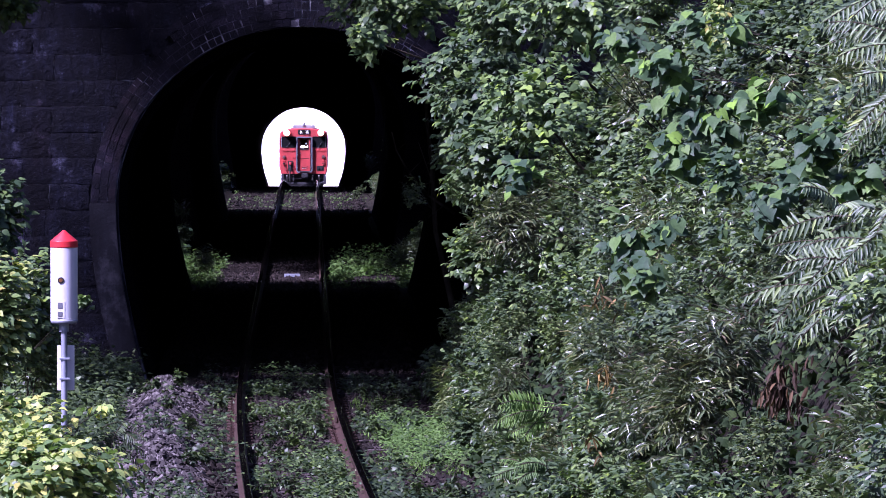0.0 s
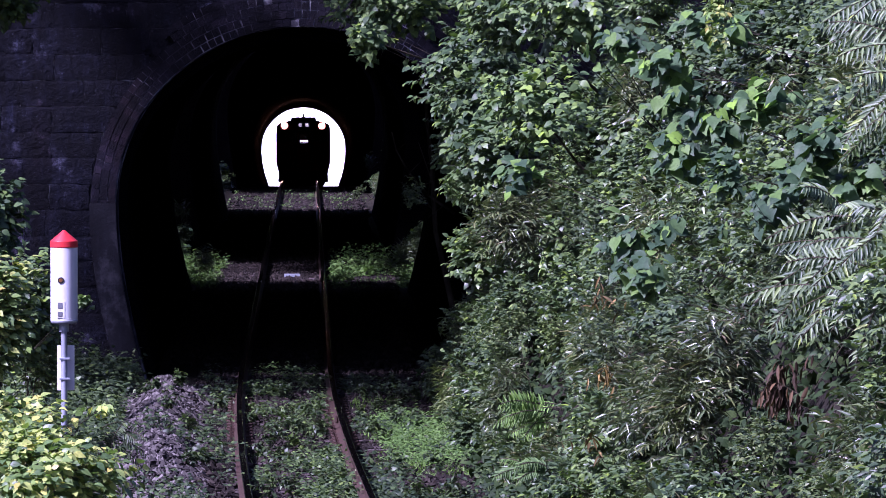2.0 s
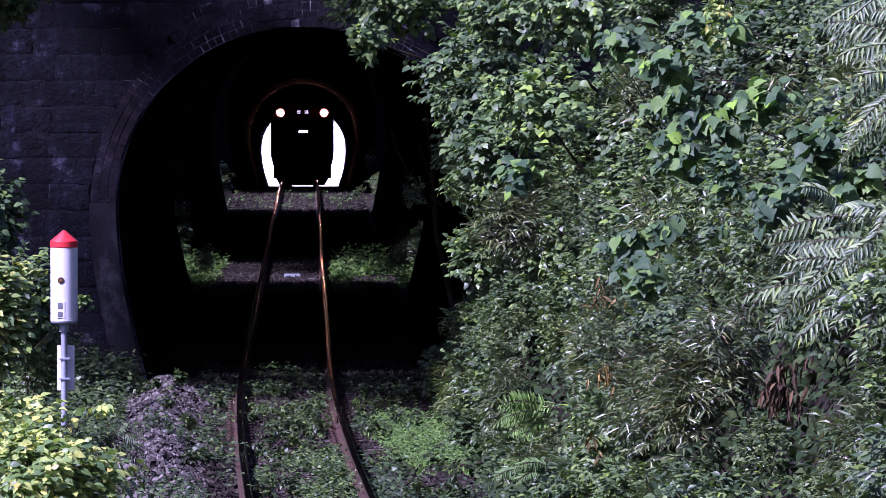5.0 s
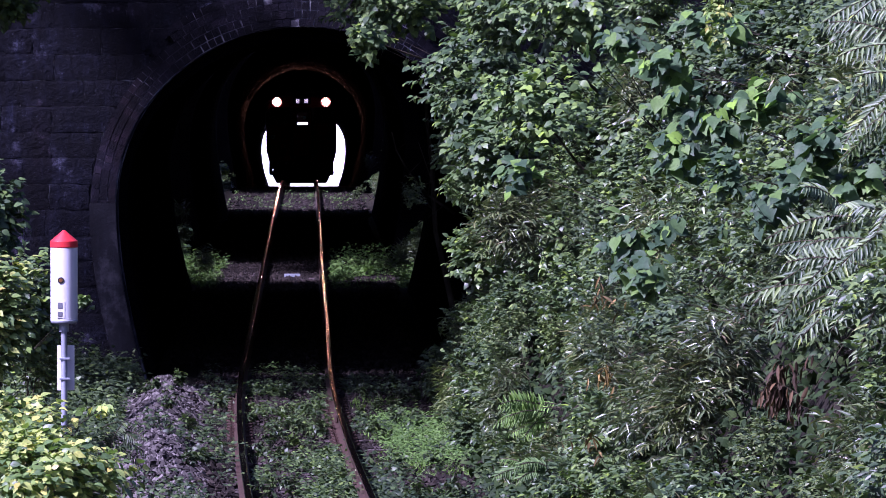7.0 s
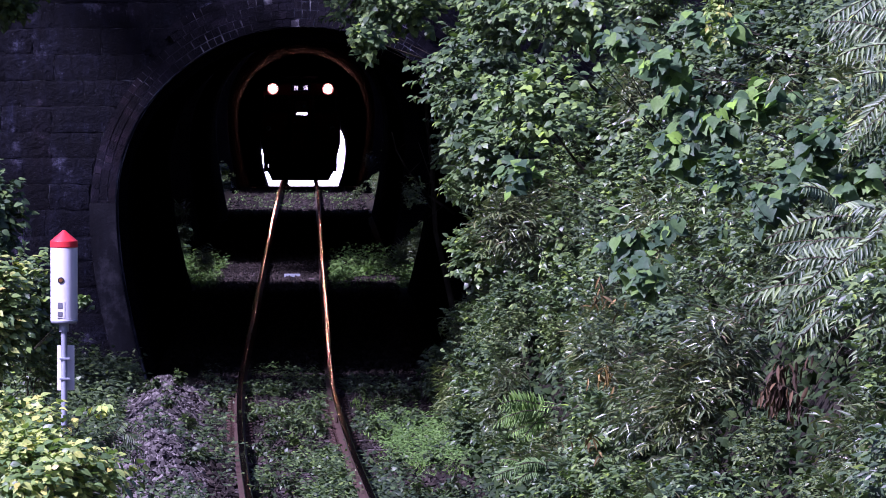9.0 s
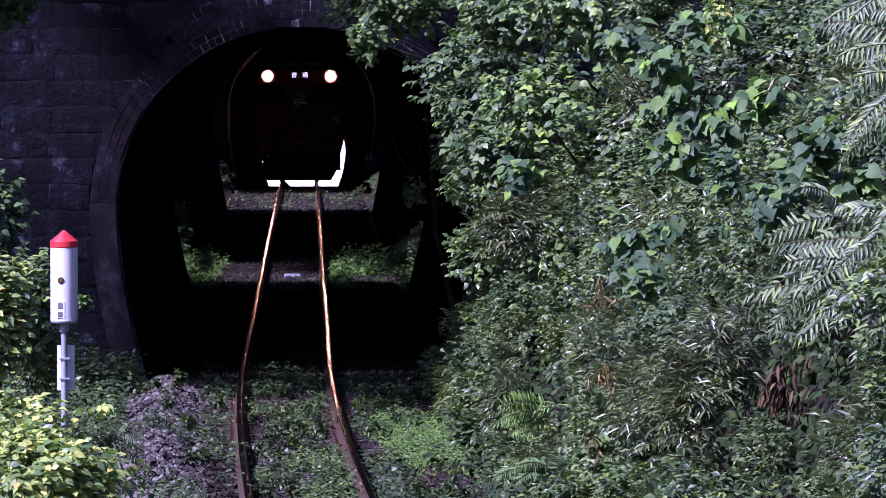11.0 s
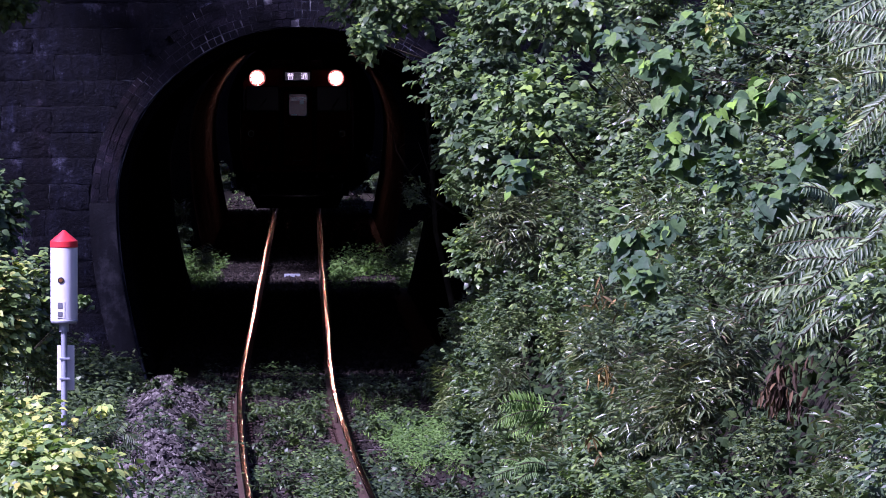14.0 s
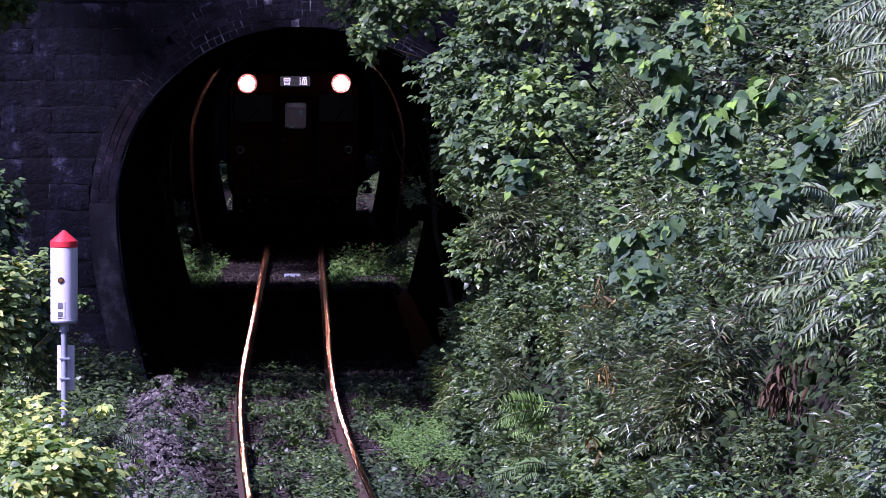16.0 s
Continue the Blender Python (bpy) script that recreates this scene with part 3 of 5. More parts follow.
def build_train():
    car = tagged(new("diesel_railcar"), "vermilion red diesel railcar with lit headlights on the track", "train")
    length = 21.3
    rings = []
    for y, inset in ((0.0, 0.075), (0.04, 0.05), (0.25, 0.02), (0.7, 0.0), (length - 0.7, 0.0), (length - 0.04, 0.05), (length, 0.075)):
        rings.append([(x, y, z) for x, z in front_outline(inset)])
    # hollow shell; the end walls leave the gangway doorways open
    n = len(rings[0])
    for end in (0, -1):
        inner = []
        for x, y, z in rings[end]:
            dx, dz = x - 0.03, z - 2.085
            f = min(0.36 / max(1e-6, abs(dx)), 0.945 / max(1e-6, abs(dz)))
            inner.append((0.03 + dx * f, y, 2.085 + dz * f))
        rings = [inner] + rings if end == 0 else rings + [inner]
    body = loft("body", rings, "vermilion", car, closed=True, caps=False, smooth_faces=False)
    floor_pts = [(-1.3, 0.98), (1.3, 0.98), (1.3, 1.12), (-1.3, 1.12)]
    slab("car_floor", floor_pts, 0.1, length - 0.1, "dark_box", car, "dark floor of the car")
    roof_pts = [(-1.2, 3.5), (-0.95, 3.6), (-0.62, 3.69), (-0.3, 3.75), (0.3, 3.75), (0.62, 3.69), (0.95, 3.6), (1.2, 3.5)]
    slab("roof", roof_pts, 0.55, length - 0.4, "grey_roof", car, "grey rounded roof")
    part("roof_cover", box(-0.66, 0.68, 0.3, 1.6, 3.6, 3.84, 0.05), "cover_grey", car, "light grey roof cover over the cab")
    part("roof_fan", box(-0.5, 0.5, 6, 7.6, 3.7, 3.83, 0.05), "grey_roof", car)
    wh = rod((0.02, 0.35, 3.82), (0.02, 0.35, 4.04), 0.065, 0.06, 14)
    part("whistle", rod((0.02, 0.35, 3.78), (0.02, 0.35, 3.86), 0.11, 0.1, 14, wh), "frame_grey", car, "grey whistle cover on the roof", smooth_faces=False)
    # destination sign
    slab("sign_box", rounded_rect(-0.34, 0.38, 3.27, 3.56, 0.05), -0.025, 0.05, "dark_box", car, "black destination sign box")
    panel = slab("sign_panel", rounded_rect(-0.3, 0.34, 3.31, 3.52, 0.03), -0.032, 0.0, "sign_glass", car, "dark glass panel of the sign")
    for word, tx in (("\u666e", -0.155), ("\u901a", 0.195)):
        lettering("sign_lettering", word, (tx, -0.036, 3.415), 0.19, "sign_glow", panel, "white lit character")
    part("sign_bezel", rod((0.02, -0.02, 3.24), (0.42, -0.02, 3.24), 0.012), "vermilion", car)
    # windscreens with wrap-round corner panes
    for sx in (-1, 1):
        x0, x1 = sorted((sx * 0.5 + 0.03, sx * 1.27))
        ring_frame("windscreen_frame", rounded_rect(x0 - 0.035, x1 + 0.035, 2.51, 3.16, 0.06), rounded_rect(x0, x1, 2.545, 3.125, 0.045), -0.02, 0.03, "dark_box", car)
        slab("windscreen", rounded_rect(x0, x1, 2.545, 3.125, 0.045), -0.006, 0.02, "glass", car, "dark windscreen pane")
        slab("corner_window", rounded_rect(min(sx * 1.305, sx * 1.37), max(sx * 1.305, sx * 1.37), 2.56, 3.1, 0.02), -0.004, 0.1, "glass", car, "narrow corner pane")
        part("corner_post", box(min(sx * 1.285, sx * 1.31), max(sx * 1.285, sx * 1.31), -0.022, 0.02, 2.53, 3.14, 0.006), "galvanised", car, "pale corner post")
        px = sx * 0.92
        part("wiper", rod((px - 0.16 + 0.05 * sx, -0.05, 2.43), (px + 0.14, -0.05, 2.8), 0.011, 0.008, 8), "skirt_grey", car, "windscreen wiper arm")
        part("wiper_blade", rod((px - 0.02, -0.045, 2.62), (px + 0.16, -0.045, 2.86), 0.014, 0.01, 8), "rubber", car)
        # headlight in its housing
        lamp = part("headlight", rod((sx * 1.0, 0.06, 3.37), (sx * 1.0, -0.07, 3.37), 0.196, 0.192, 28), "vermilion", car, "red headlight housing with a lit lamp")
        circ = [(math.cos(math.tau * k / 28), math.sin(math.tau * k / 28)) for k in range(28)]
        # added tube, longer than a lamp's own hood, keeps the beam narrow
        hood = [[(sx * 1.0 + r * c, yy, 3.37 + r * s) for c, s in circ] for r, yy in ((0.196, -0.06), (0.196, -0.46), (0.188, -0.46), (0.186, -0.06))]
        loft("headlight_beam_tube", hood, "dark_box", lamp, "dark tube added to narrow the headlight beam", True, False, True)
        part("headlight_lens", rod((sx * 1.0, -0.06, 3.37), (sx * 1.0, -0.09, 3.37), 0.15, 0.14, 24), "headlight_glow", lamp, "glowing warm headlight lens")
        # no lamp part: a glowing ring added for the halo
        rim = [[(sx * 1.0 + r * c, yy, 3.37 + r * s) for c, s in circ] for r, yy in ((0.187, -0.462), (0.198, -0.467), (0.208, -0.455))]
        loft("headlight_halo_ring", rim, "halo_glow", lamp, "glowing ring added for the lamp's orange halo", True, False, True)
        # tail lamp
        tl = part("tail_lamp", rod((sx * 1.16, 0.03, 1.95), (sx * 1.16, -0.06, 1.95), 0.1, 0.095, 22), "dark_box", car, "round tail lamp, unlit")
        part("tail_lamp_rim", rod((sx * 1.16, -0.055, 1.95), (sx * 1.16, -0.066, 1.95), 0.088, 0.084, 20), "chrome", tl)
        part("tail_lamp_lens", rod((sx * 1.16, -0.06, 1.95), (sx * 1.16, -0.078, 1.95), 0.066, 0.05, 18), "tail_lens", tl, "dark red lens")
        # marker ring bracket
        br = part("lamp_bracket", rod((sx * 1.16, 0.02, 1.57), (sx * 1.16, -0.05, 1.57), 0.11, 0.105, 20), "vermilion", car, "round bracket in body colour")
        part("bracket_cover", rod((sx * 1.16, -0.04, 1.57), (sx * 1.16, -0.058, 1.57), 0.075, 0.07, 18), "dark_box", br)
        part("bracket_bar", box(sx * 1.16 - 0.012, sx * 1.16 + 0.012, -0.075, -0.05, 1.47, 1.67), "vermilion", br)
        part("bracket_tab", box(sx * 1.16 - 0.08, sx * 1.16 + 0.06, -0.05, 0.02, 1.69, 1.76, 0.01), "vermilion", br)
        # grab rails
        ga, gb = sorted((sx * 0.56, sx * 1.24))
        part("grab_rail", chain([(ga, 0.0, 2.36), (ga, -0.06, 2.37), (gb, -0.06, 2.37), (gb, 0.0, 2.36)], 0.013), "vermilion", car, "horizontal grab rail")
        for gz in (1.93, 1.3):
            part("step_handle", chain([(sx * 0.5, 0, gz), (sx * 0.5, -0.05, gz), (sx * 0.64, -0.05, gz), (sx * 0.64, 0, gz)], 0.012), "vermilion", car)
    # gangway: grey frame standing proud, recessed red door
    gx = 0.03
    ring_frame("gangway_frame", rounded_rect(gx - 0.48, gx + 0.48, 1.03, 3.15, 0.13, 6), rounded_rect(gx - 0.405, gx + 0.405, 1.10, 3.075, 0.075, 6), -0.16, 0.02, "frame_grey", car, "blue-grey gangway frame")
    ring_frame("gangway_lip", rounded_rect(gx - 0.405, gx + 0.405, 1.10, 3.075, 0.075, 6), rounded_rect(gx - 0.36, gx + 0.36, 1.14, 3.03, 0.06, 6), -0.05, 0.02, "dark_box", car)
    d_out, d_in = rounded_rect(gx - 0.365, gx + 0.365, 1.13, 3.035, 0.06), rounded_rect(gx - 0.225, gx + 0.225, 2.405, 2.955, 0.06)
    door = ring_frame("gangway_door", d_out, d_in, -0.03, 0.02, "vermilion", car, "red gangway door with a window")
    r_in = rounded_rect(gx - 0.225, gx + 0.225, 2.68, 2.79, 0.04)
    rear = ring_frame("rear_gangway_door", d_out, r_in, length - 0.02, length + 0.03, "vermilion", car, "red rear gangway door with a window")
    slab("rear_door_window", r_in, length, length + 0.005, "clear_glass", rear, "clear door pane")
    for dx in (-0.31, 0.31):
        part("door_stile", box(gx + dx - 0.035, gx + dx + 0.035, -0.055, -0.02, 1.2, 2.98, 0.008), "vermilion", door)
    ring_frame("window_frame", rounded_rect(gx - 0.26, gx + 0.26, 2.37, 2.99, 0.08), rounded_rect(gx - 0.225, gx + 0.225, 2.405, 2.955, 0.06), -0.05, -0.02, "rubber", door)
    slab("door_window", rounded_rect(gx - 0.225, gx + 0.225, 2.405, 2.955, 0.06), -0.034, -0.03, "clear_glass", door, "clear door window pane")
    part("pane_plate", box(gx + 0.05, gx + 0.16, -0.028, -0.024, 2.7, 2.79), "white_plate", door, "small pale plate behind the pane")
    part("pane_plate", box(gx - 0.17, gx - 0.02, -0.028, -0.024, 2.41, 2.45), "white_plate", door, "small pale plate behind the pane")
    part("door_knob", rod((gx - 0.24, -0.03, 2.15), (gx - 0.24, -0.08, 2.15), 0.025, 0.02, 10), "chrome", door)
    part("door_seam", box(gx - 0.27, gx + 0.27, -0.036, -0.029, 1.86, 1.88), "dark_box", door)
    for i in range(5):
        part("plate_mark", box(gx - 0.12 + i * 0.05, gx - 0.085 + i * 0.05, -0.036, -0.029, 1.25, 1.29), "white_plate", door, "small white marks")
    part("door_chain", chain([(gx - 0.2, -0.05, 1.4), (gx - 0.1, -0.07, 1.33), (gx + 0.1, -0.07, 1.33), (gx + 0.2, -0.05, 1.4)], 0.01), "dark_box", door)
    part("gangway_step", box(gx - 0.28, gx + 0.28, -0.22, 0.0, 1.06, 1.1, 0.01), "skirt_grey", car)
    for x in (-0.42, 0.36):
        for z in (1.3, 2.05, 2.7):
            part("gangway_clip", box(gx + x, gx + x + 0.05, -0.19, -0.14, z, z + 0.07, 0.008), "frame_grey", car)
    for x in (-0.2, 0.2):
        part("gangway_lug", rod((gx + x, -0.1, 3.15), (gx + x, -0.1, 3.23), 0.035, 0.03, 10), "vermilion", car)
    # jumper cable
    jb = slab("jumper_box", rounded_rect(-0.93, -0.64, 1.14, 1.71, 0.02), -0.03, 0.02, "dark_box", car, "dark jumper socket box")
    part("jumper_head", box(-0.86, -0.72, -0.16, -0.02, 1.5, 1.66, 0.03), "vermilion", jb, "red jumper socket lid")
    part("jumper_plug", rod((-0.79, -0.12, 1.3), (-0.79, -0.12, 1.45), 0.045, 0.04, 12), "skirt_grey", jb)
    part("jumper_cable", chain([(-0.79, -0.12, 1.32), (-0.81, -0.16, 1.0), (-0.84, -0.16, 0.7), (-0.8, -0.1, 0.5)], 0.035, 10), "underframe", jb, "hanging grey cable")
    part("hose_rack", chain([(-1.05, -0.04, 1.4), (-1.05, -0.06, 1.2), (-1.0, -0.06, 1.08)], 0.02), "dark_box", car)
    sb = slab("socket_box", rounded_rect(0.76, 1.16, 1.16, 1.43, 0.02), -0.025, 0.02, "dark_box", car, "dark socket box")
    for x in (0.87, 1.04):
        part("socket", rod((x, -0.02, 1.3), (x, -0.06, 1.3), 0.06, 0.055, 14), "underframe", sb)
    # underframe, coupler, plough
    part("headstock", box(-1.25, 1.25, 0.15, 0.4, 0.66, 0.96, 0.02), "underframe", car)
    for sx in (-1, 1):
        part("skirt_post", box(min(sx * 1.33, sx * 1.17), max(sx * 1.33, sx * 1.17), 0.02, 0.12, 0.38, 0.97, 0.015), "skirt_grey", car, "grey steel skirt post")
        part("skirt_brace", rod((sx * 1.2, 0.06, 0.5), (sx * 0.98, 0.06, 0.38), 0.05), "skirt_grey", car)
    part("skirt_bar", box(-1.33, 1.33, 0.03, 0.13, 0.36, 0.47, 0.015), "skirt_grey", car, "grey lower bar of the skirt")
    pl = bmesh.new()
    for pts in (((-1.02, 0.1, 0.045), (-1.2, 0.1, 0.36), (0, -0.25, 0.36), (0, -0.3, 0.045)), ((0, -0.3, 0.045), (0, -0.25, 0.36), (1.2, 0.1, 0.36), (1.02, 0.1, 0.045))):
        pl.faces.new([pl.verts.new(p) for p in pts])
    bmesh.ops.solidify(pl, geom=pl.faces[:], thickness=0.02)
    part("snow_plough", pl, "underframe", car, "dark V-shaped snow plough")
    cp = part("coupler", box(-0.13, 0.16, -0.42, 0.2, 0.72, 1.0, 0.04), "underframe", car, "dark steel knuckle coupler")
    part("coupler_jaw", box(0.05, 0.26, -0.5, -0.3, 0.74, 0.98, 0.05), "underframe", cp)
    part("coupler_lever", rod((0.1, -0.3, 0.6), (0.45, -0.1, 0.15), 0.014), "skirt_grey", car)
    part("uncoupling_rod", rod((0.46, -0.06, 0.66), (0.16, -0.2, 0.3), 0.012), "skirt_grey", car)
    for x in (-0.62, -0.98, 0.52, 0.9):
        part("air_hose", chain([(x, 0.05, 0.85), (x, -0.08, 0.72), (x + 0.02, -0.1, 0.56), (x + 0.05, 0.0, 0.45)], 0.032, 8), "underframe", car)
        part("hose_cock", rod((x, 0.0, 0.82), (x, 0.0, 0.9), 0.045, 0.04, 10), "white_plate", car)
    part("under_box", box(-1.2, 1.2, 7.0, 14.0, 0.35, 1.0, 0.04), "underframe", car)
    for y0 in (2.9, length - 2.9):
        bogie = part("bogie", box(-0.95, 0.95, y0 - 1.5, y0 + 1.5, 0.4, 0.75, 0.05), "underframe", car, "dark two-axle bogie")
        for dy in (-1.05, 1.05):
            for sx in (-1, 1):
                wh = rod((sx * 0.5, y0 + dy, 0.43), (sx * 0.63, y0 + dy, 0.43), 0.43, 0.43, 28)
                part("wheel", wh, "underframe", bogie, "steel wheel")
            part("axle", rod((-0.6, y0 + dy, 0.43), (0.6, y0 + dy, 0.43), 0.08), "underframe", bogie)
    # side windows and doors
    for sx in (-1, 1):
        for i in range(9):
            y0 = 3.2 + i * 1.65
            xa, xb = sorted((sx * 1.445, sx * 1.458))
            part("side_window", box(xa, xb, y0, y0 + 1.2, 2.15, 2.95, 0.004), "glass", car, "dark passenger window")
        for y0 in (1.2, length - 2.4):
            xa, xb = sorted((sx * 1.44, sx * 1.456))
            part("side_door", box(xa, xb, y0, y0 + 1.1, 1.2, 3.05, 0.004), "vermilion", car, "folding side door")
    return car


train = build_train()


# ---- signal post beside the track ----
def build_post():
    y = 72.0
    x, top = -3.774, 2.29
    post = tagged(new("trackside_signal_post"), "white cylindrical trackside warning post with a red pointed cap", "signal post")
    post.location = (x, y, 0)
    def turned(name, profile, material, label=""):
        """A round part from radii and heights, with crisp edges where two rings lie close."""
        rings = [[(r * math.cos(math.tau * k / 40), r * math.sin(math.tau * k / 40), z) for k in range(40)] for r, z in profile]
        return loft(name, rings, material, post, label, caps=True)

    turned("cylinder", [(0.13, 1.38), (0.135, 1.385), (0.135, 1.392), (0.135, 2.11), (0.135, 2.118), (0.13, 2.12)], "post_white", "white painted cylinder")
    turned("base_rim", [(0.122, 1.362), (0.128, 1.365), (0.137, 1.394), (0.13, 1.397)], "galvanised")
    turned("cap_band", [(0.132, 2.117), (0.139, 2.12), (0.139, 2.125), (0.139, 2.178), (0.139, 2.182), (0.132, 2.184)], "cap_red", "red band")
    turned("cap_cone", [(0.13, 2.178), (0.139, 2.181), (0.1375, 2.183), (0.02, top - 0.008), (0.012, top), (0.004, top + 0.002)], "cap_red", "red cone-shaped cap, paler with glare")
    part("lamp_hole", rod((-0.024, -0.12, 1.793), (-0.024, -0.14, 1.793), 0.034, 0.032, 20), "dark_box", post, "dark round lamp opening")
    part("lamp_lens", rod((-0.026, -0.135, 1.793), (-0.026, -0.143, 1.793), 0.021, 0.018, 16), "amber", post, "amber lens")
    part("sticker", box(-0.064, 0.014, -0.139, -0.11, 1.42, 1.585, 0.003), "white_plate", post, "white paper label")
    for z in (1.515, 1.436):
        part("mark", box(-0.056, -0.012, -0.143, -0.12, z, z + (0.058 if z > 1.5 else 0.045)), "frame_grey", post, "dark printed mark")
    part("collar", rod((0, 0, 1.28), (0, 0, 1.37), 0.05, 0.045, 20), "galvanised", post)
    turned("pole", [(0.031, -0.3), (0.031, -0.29), (0.031, 1.29), (0.031, 1.3)], "galvanised", "grey galvanised steel pole")
    part("back_plate", box(-0.072, 0.1, 0.045, 0.06, 0.69, 1.14, 0.003), "post_white", post, "white plate behind the pole")
    for z in (0.8, 1.0):
        part("plate_clamp", box(-0.045, 0.06, -0.04, 0.046, z, z + 0.02, 0.004), "galvanised", post)


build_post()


# ---- greenery ----
def slope_point(u, y):
    return (cx(y) + u, y, ground_z(u, y))


FACING = {"broad": 0.4, "tree": 0.4, "mid": 0.2, "pale": 0.5}  # how far the leaves turn to the open side
KINDS = {
    "mid": ("slope_shrub", 9, 0.075, 0.5, LANCE, "leaf_broad", "green shrub with pointed leaves on the slope", "shrub", 0.45, 1.0),
    "sasa": ("bamboo_grass", 8, 0.135, 0.18, KITE, "leaf_sasa", "dense glossy bamboo grass on the cutting slope", "bamboo grass", 0.45, 1.0),
    "broad": ("broadleaf_shrub", 8, 0.08, 0.85, ROUND, "leaf_broad", "broadleaf shrub with dull green leaves on the slope", "shrub", 0.4, 0.85),
    "small": ("small_leaved_shrub", 9, 0.048, 0.62, KITE, "leaf_small", "small-leaved green shrub on the cutting slope", "shrub", 0.3, 1.15),
    "tree": ("overhanging_tree", 6, 0.1, 0.85, ROUND, "leaf_tree", "tree branch with drooping broad leaves over the track", "tree", 0.55, 0.8),
    "pale": ("yellow_green_bush", 6, 0.095, 0.8, OVATE, "leaf_pale", "yellow-green leafy bush beside the track", "bush", 0.35, 1.0),
}


def grow(kind, at, size, twigs, seed, label="", **more):
    name, leaves, length, ratio, shape, mat, text, cat, droop, mult = KINDS[kind]
    return bush(name, at, size, int(twigs * mult), leaves, length, ratio, shape, mat, seed, label=label or text, category=cat, droop=droop, facing=FACING.get(kind, 0.0), **more)


def bank_greenery():
    rng = random.Random(5)
    y, i = 37.0, 0
    while y < 93.5:
        for row in range(9):
            u = 1.72 + 0.72 * (1 - smooth(66, 84, y)) + row * 0.36 + rng.uniform(-0.1, 0.12)
            yy = y + rng.uniform(-1.1, 1.1)
            x, _, z = slope_point(u + 0.5, yy)
            x -= 0.5
            z += rng.uniform(0.1, 0.3)
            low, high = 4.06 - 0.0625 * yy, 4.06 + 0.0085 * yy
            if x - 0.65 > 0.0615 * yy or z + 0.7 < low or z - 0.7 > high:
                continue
            # a hollow in the shrubs, and a dark corner by the tunnel
            if 42 < yy < 56 and abs(x - 0.047 * yy) < 0.42 and abs(z + 0.0475 * yy - 4.06) < 0.36:
                continue
            if yy > 78 and z < 1.5:
                x += 0.35
            if rng.random() < 0.08:
                continue
            # the growth lies deeper in places
            deep = smooth(0.1, 0.4, noise.noise((x * 1.1, yy * 0.16, z * 1.1 + 5.0)))
            if 40 < yy < 56 and x > 0.0425 * yy and 0.037 < (4.06 - z) / yy < 0.05:
                deep = 1.0
            x += 0.28 * deep
            k = rng.uniform(0.65, 1.2) * (1 - 0.2 * deep)
            size = (0.62 * k, 1.0 * k, 0.6 * k)
            # bamboo grass low on the slope, small leaves between, broad leaves higher up
            f = z / 4.5 + rng.uniform(-0.3, 0.3)
            kind = rng.choice(("sasa", "mid", "mid", "small")) if f < 0.4 else ("broad" if f > 0.75 else rng.choice(("small", "mid", "mid", "sasa", "broad")))
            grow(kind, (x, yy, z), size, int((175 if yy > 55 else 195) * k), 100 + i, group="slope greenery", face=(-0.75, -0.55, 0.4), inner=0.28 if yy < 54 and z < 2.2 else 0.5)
            i += 1
        y += 2.3


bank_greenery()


def foot_greenery():
    """Low growth along the foot of the slope."""
    rng = random.Random(31)
    for i in range(26):
        yy = 50 + i * 1.05 + rng.uniform(-0.4, 0.4)
        u = 2.5 - 0.6 * smooth(62, 78, yy) + rng.uniform(-0.05, 0.5)
        x, _, z = slope_point(u, yy)
        k = rng.uniform(0.32, 0.5)
        grow(rng.choice(("sasa", "mid", "mid", "small")), (x, yy, z + 0.22), (k * 1.1, k * 1.4, k), int(330 * k), 3000 + i, label="low leafy growth at the foot of the slope", group="slope greenery", face=(-0.7, -0.6, 0.5), inner=0.4)


foot_greenery()


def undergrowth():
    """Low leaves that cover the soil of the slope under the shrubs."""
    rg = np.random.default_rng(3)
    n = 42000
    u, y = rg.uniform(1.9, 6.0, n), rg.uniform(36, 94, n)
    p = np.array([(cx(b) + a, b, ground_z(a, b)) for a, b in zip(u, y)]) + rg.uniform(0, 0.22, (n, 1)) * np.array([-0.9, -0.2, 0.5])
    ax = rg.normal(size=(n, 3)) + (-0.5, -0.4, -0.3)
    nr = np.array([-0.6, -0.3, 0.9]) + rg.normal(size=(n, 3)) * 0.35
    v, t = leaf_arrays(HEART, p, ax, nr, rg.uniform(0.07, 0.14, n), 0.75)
    tagged(from_arrays("undergrowth", v, t, "leaf_under"), "ground-covering leaves under the shrubs, shade put into their dark green", "undergrowth", kind="stuff")


undergrowth()


def limb(points, r0, r1, parent, name="limb"):
    bm = None
    n = len(points) - 1
    for k in range(n):
        bm = rod(points[k], points[k + 1], r0 + (r1 - r0) * k / n, r0 + (r1 - r0) * (k + 1) / n, 8, bm)
    return part(name, bm, "bark", parent, smooth_faces=True)


# trees on the bank whose boughs hang over the track before the tunnel
def overhang(at, size, twigs, seed, foot, **more):
    ob = grow("tree", at, size, twigs, seed, root=(foot[0] - at[0], foot[1] - at[1], foot[2] - at[2]), face=(-0.45, -0.5, 0.45), inner=0.3, **more)
    f = Vector(foot) - Vector(at)
    limb([f, f * 0.75 + Vector((0.1, 0.3, 0.2)), f * 0.35 + Vector((0, 0.3, 0.1)), Vector((0, 0.2, 0.0))], 0.03, 0.008, ob, "trunk")
    return ob


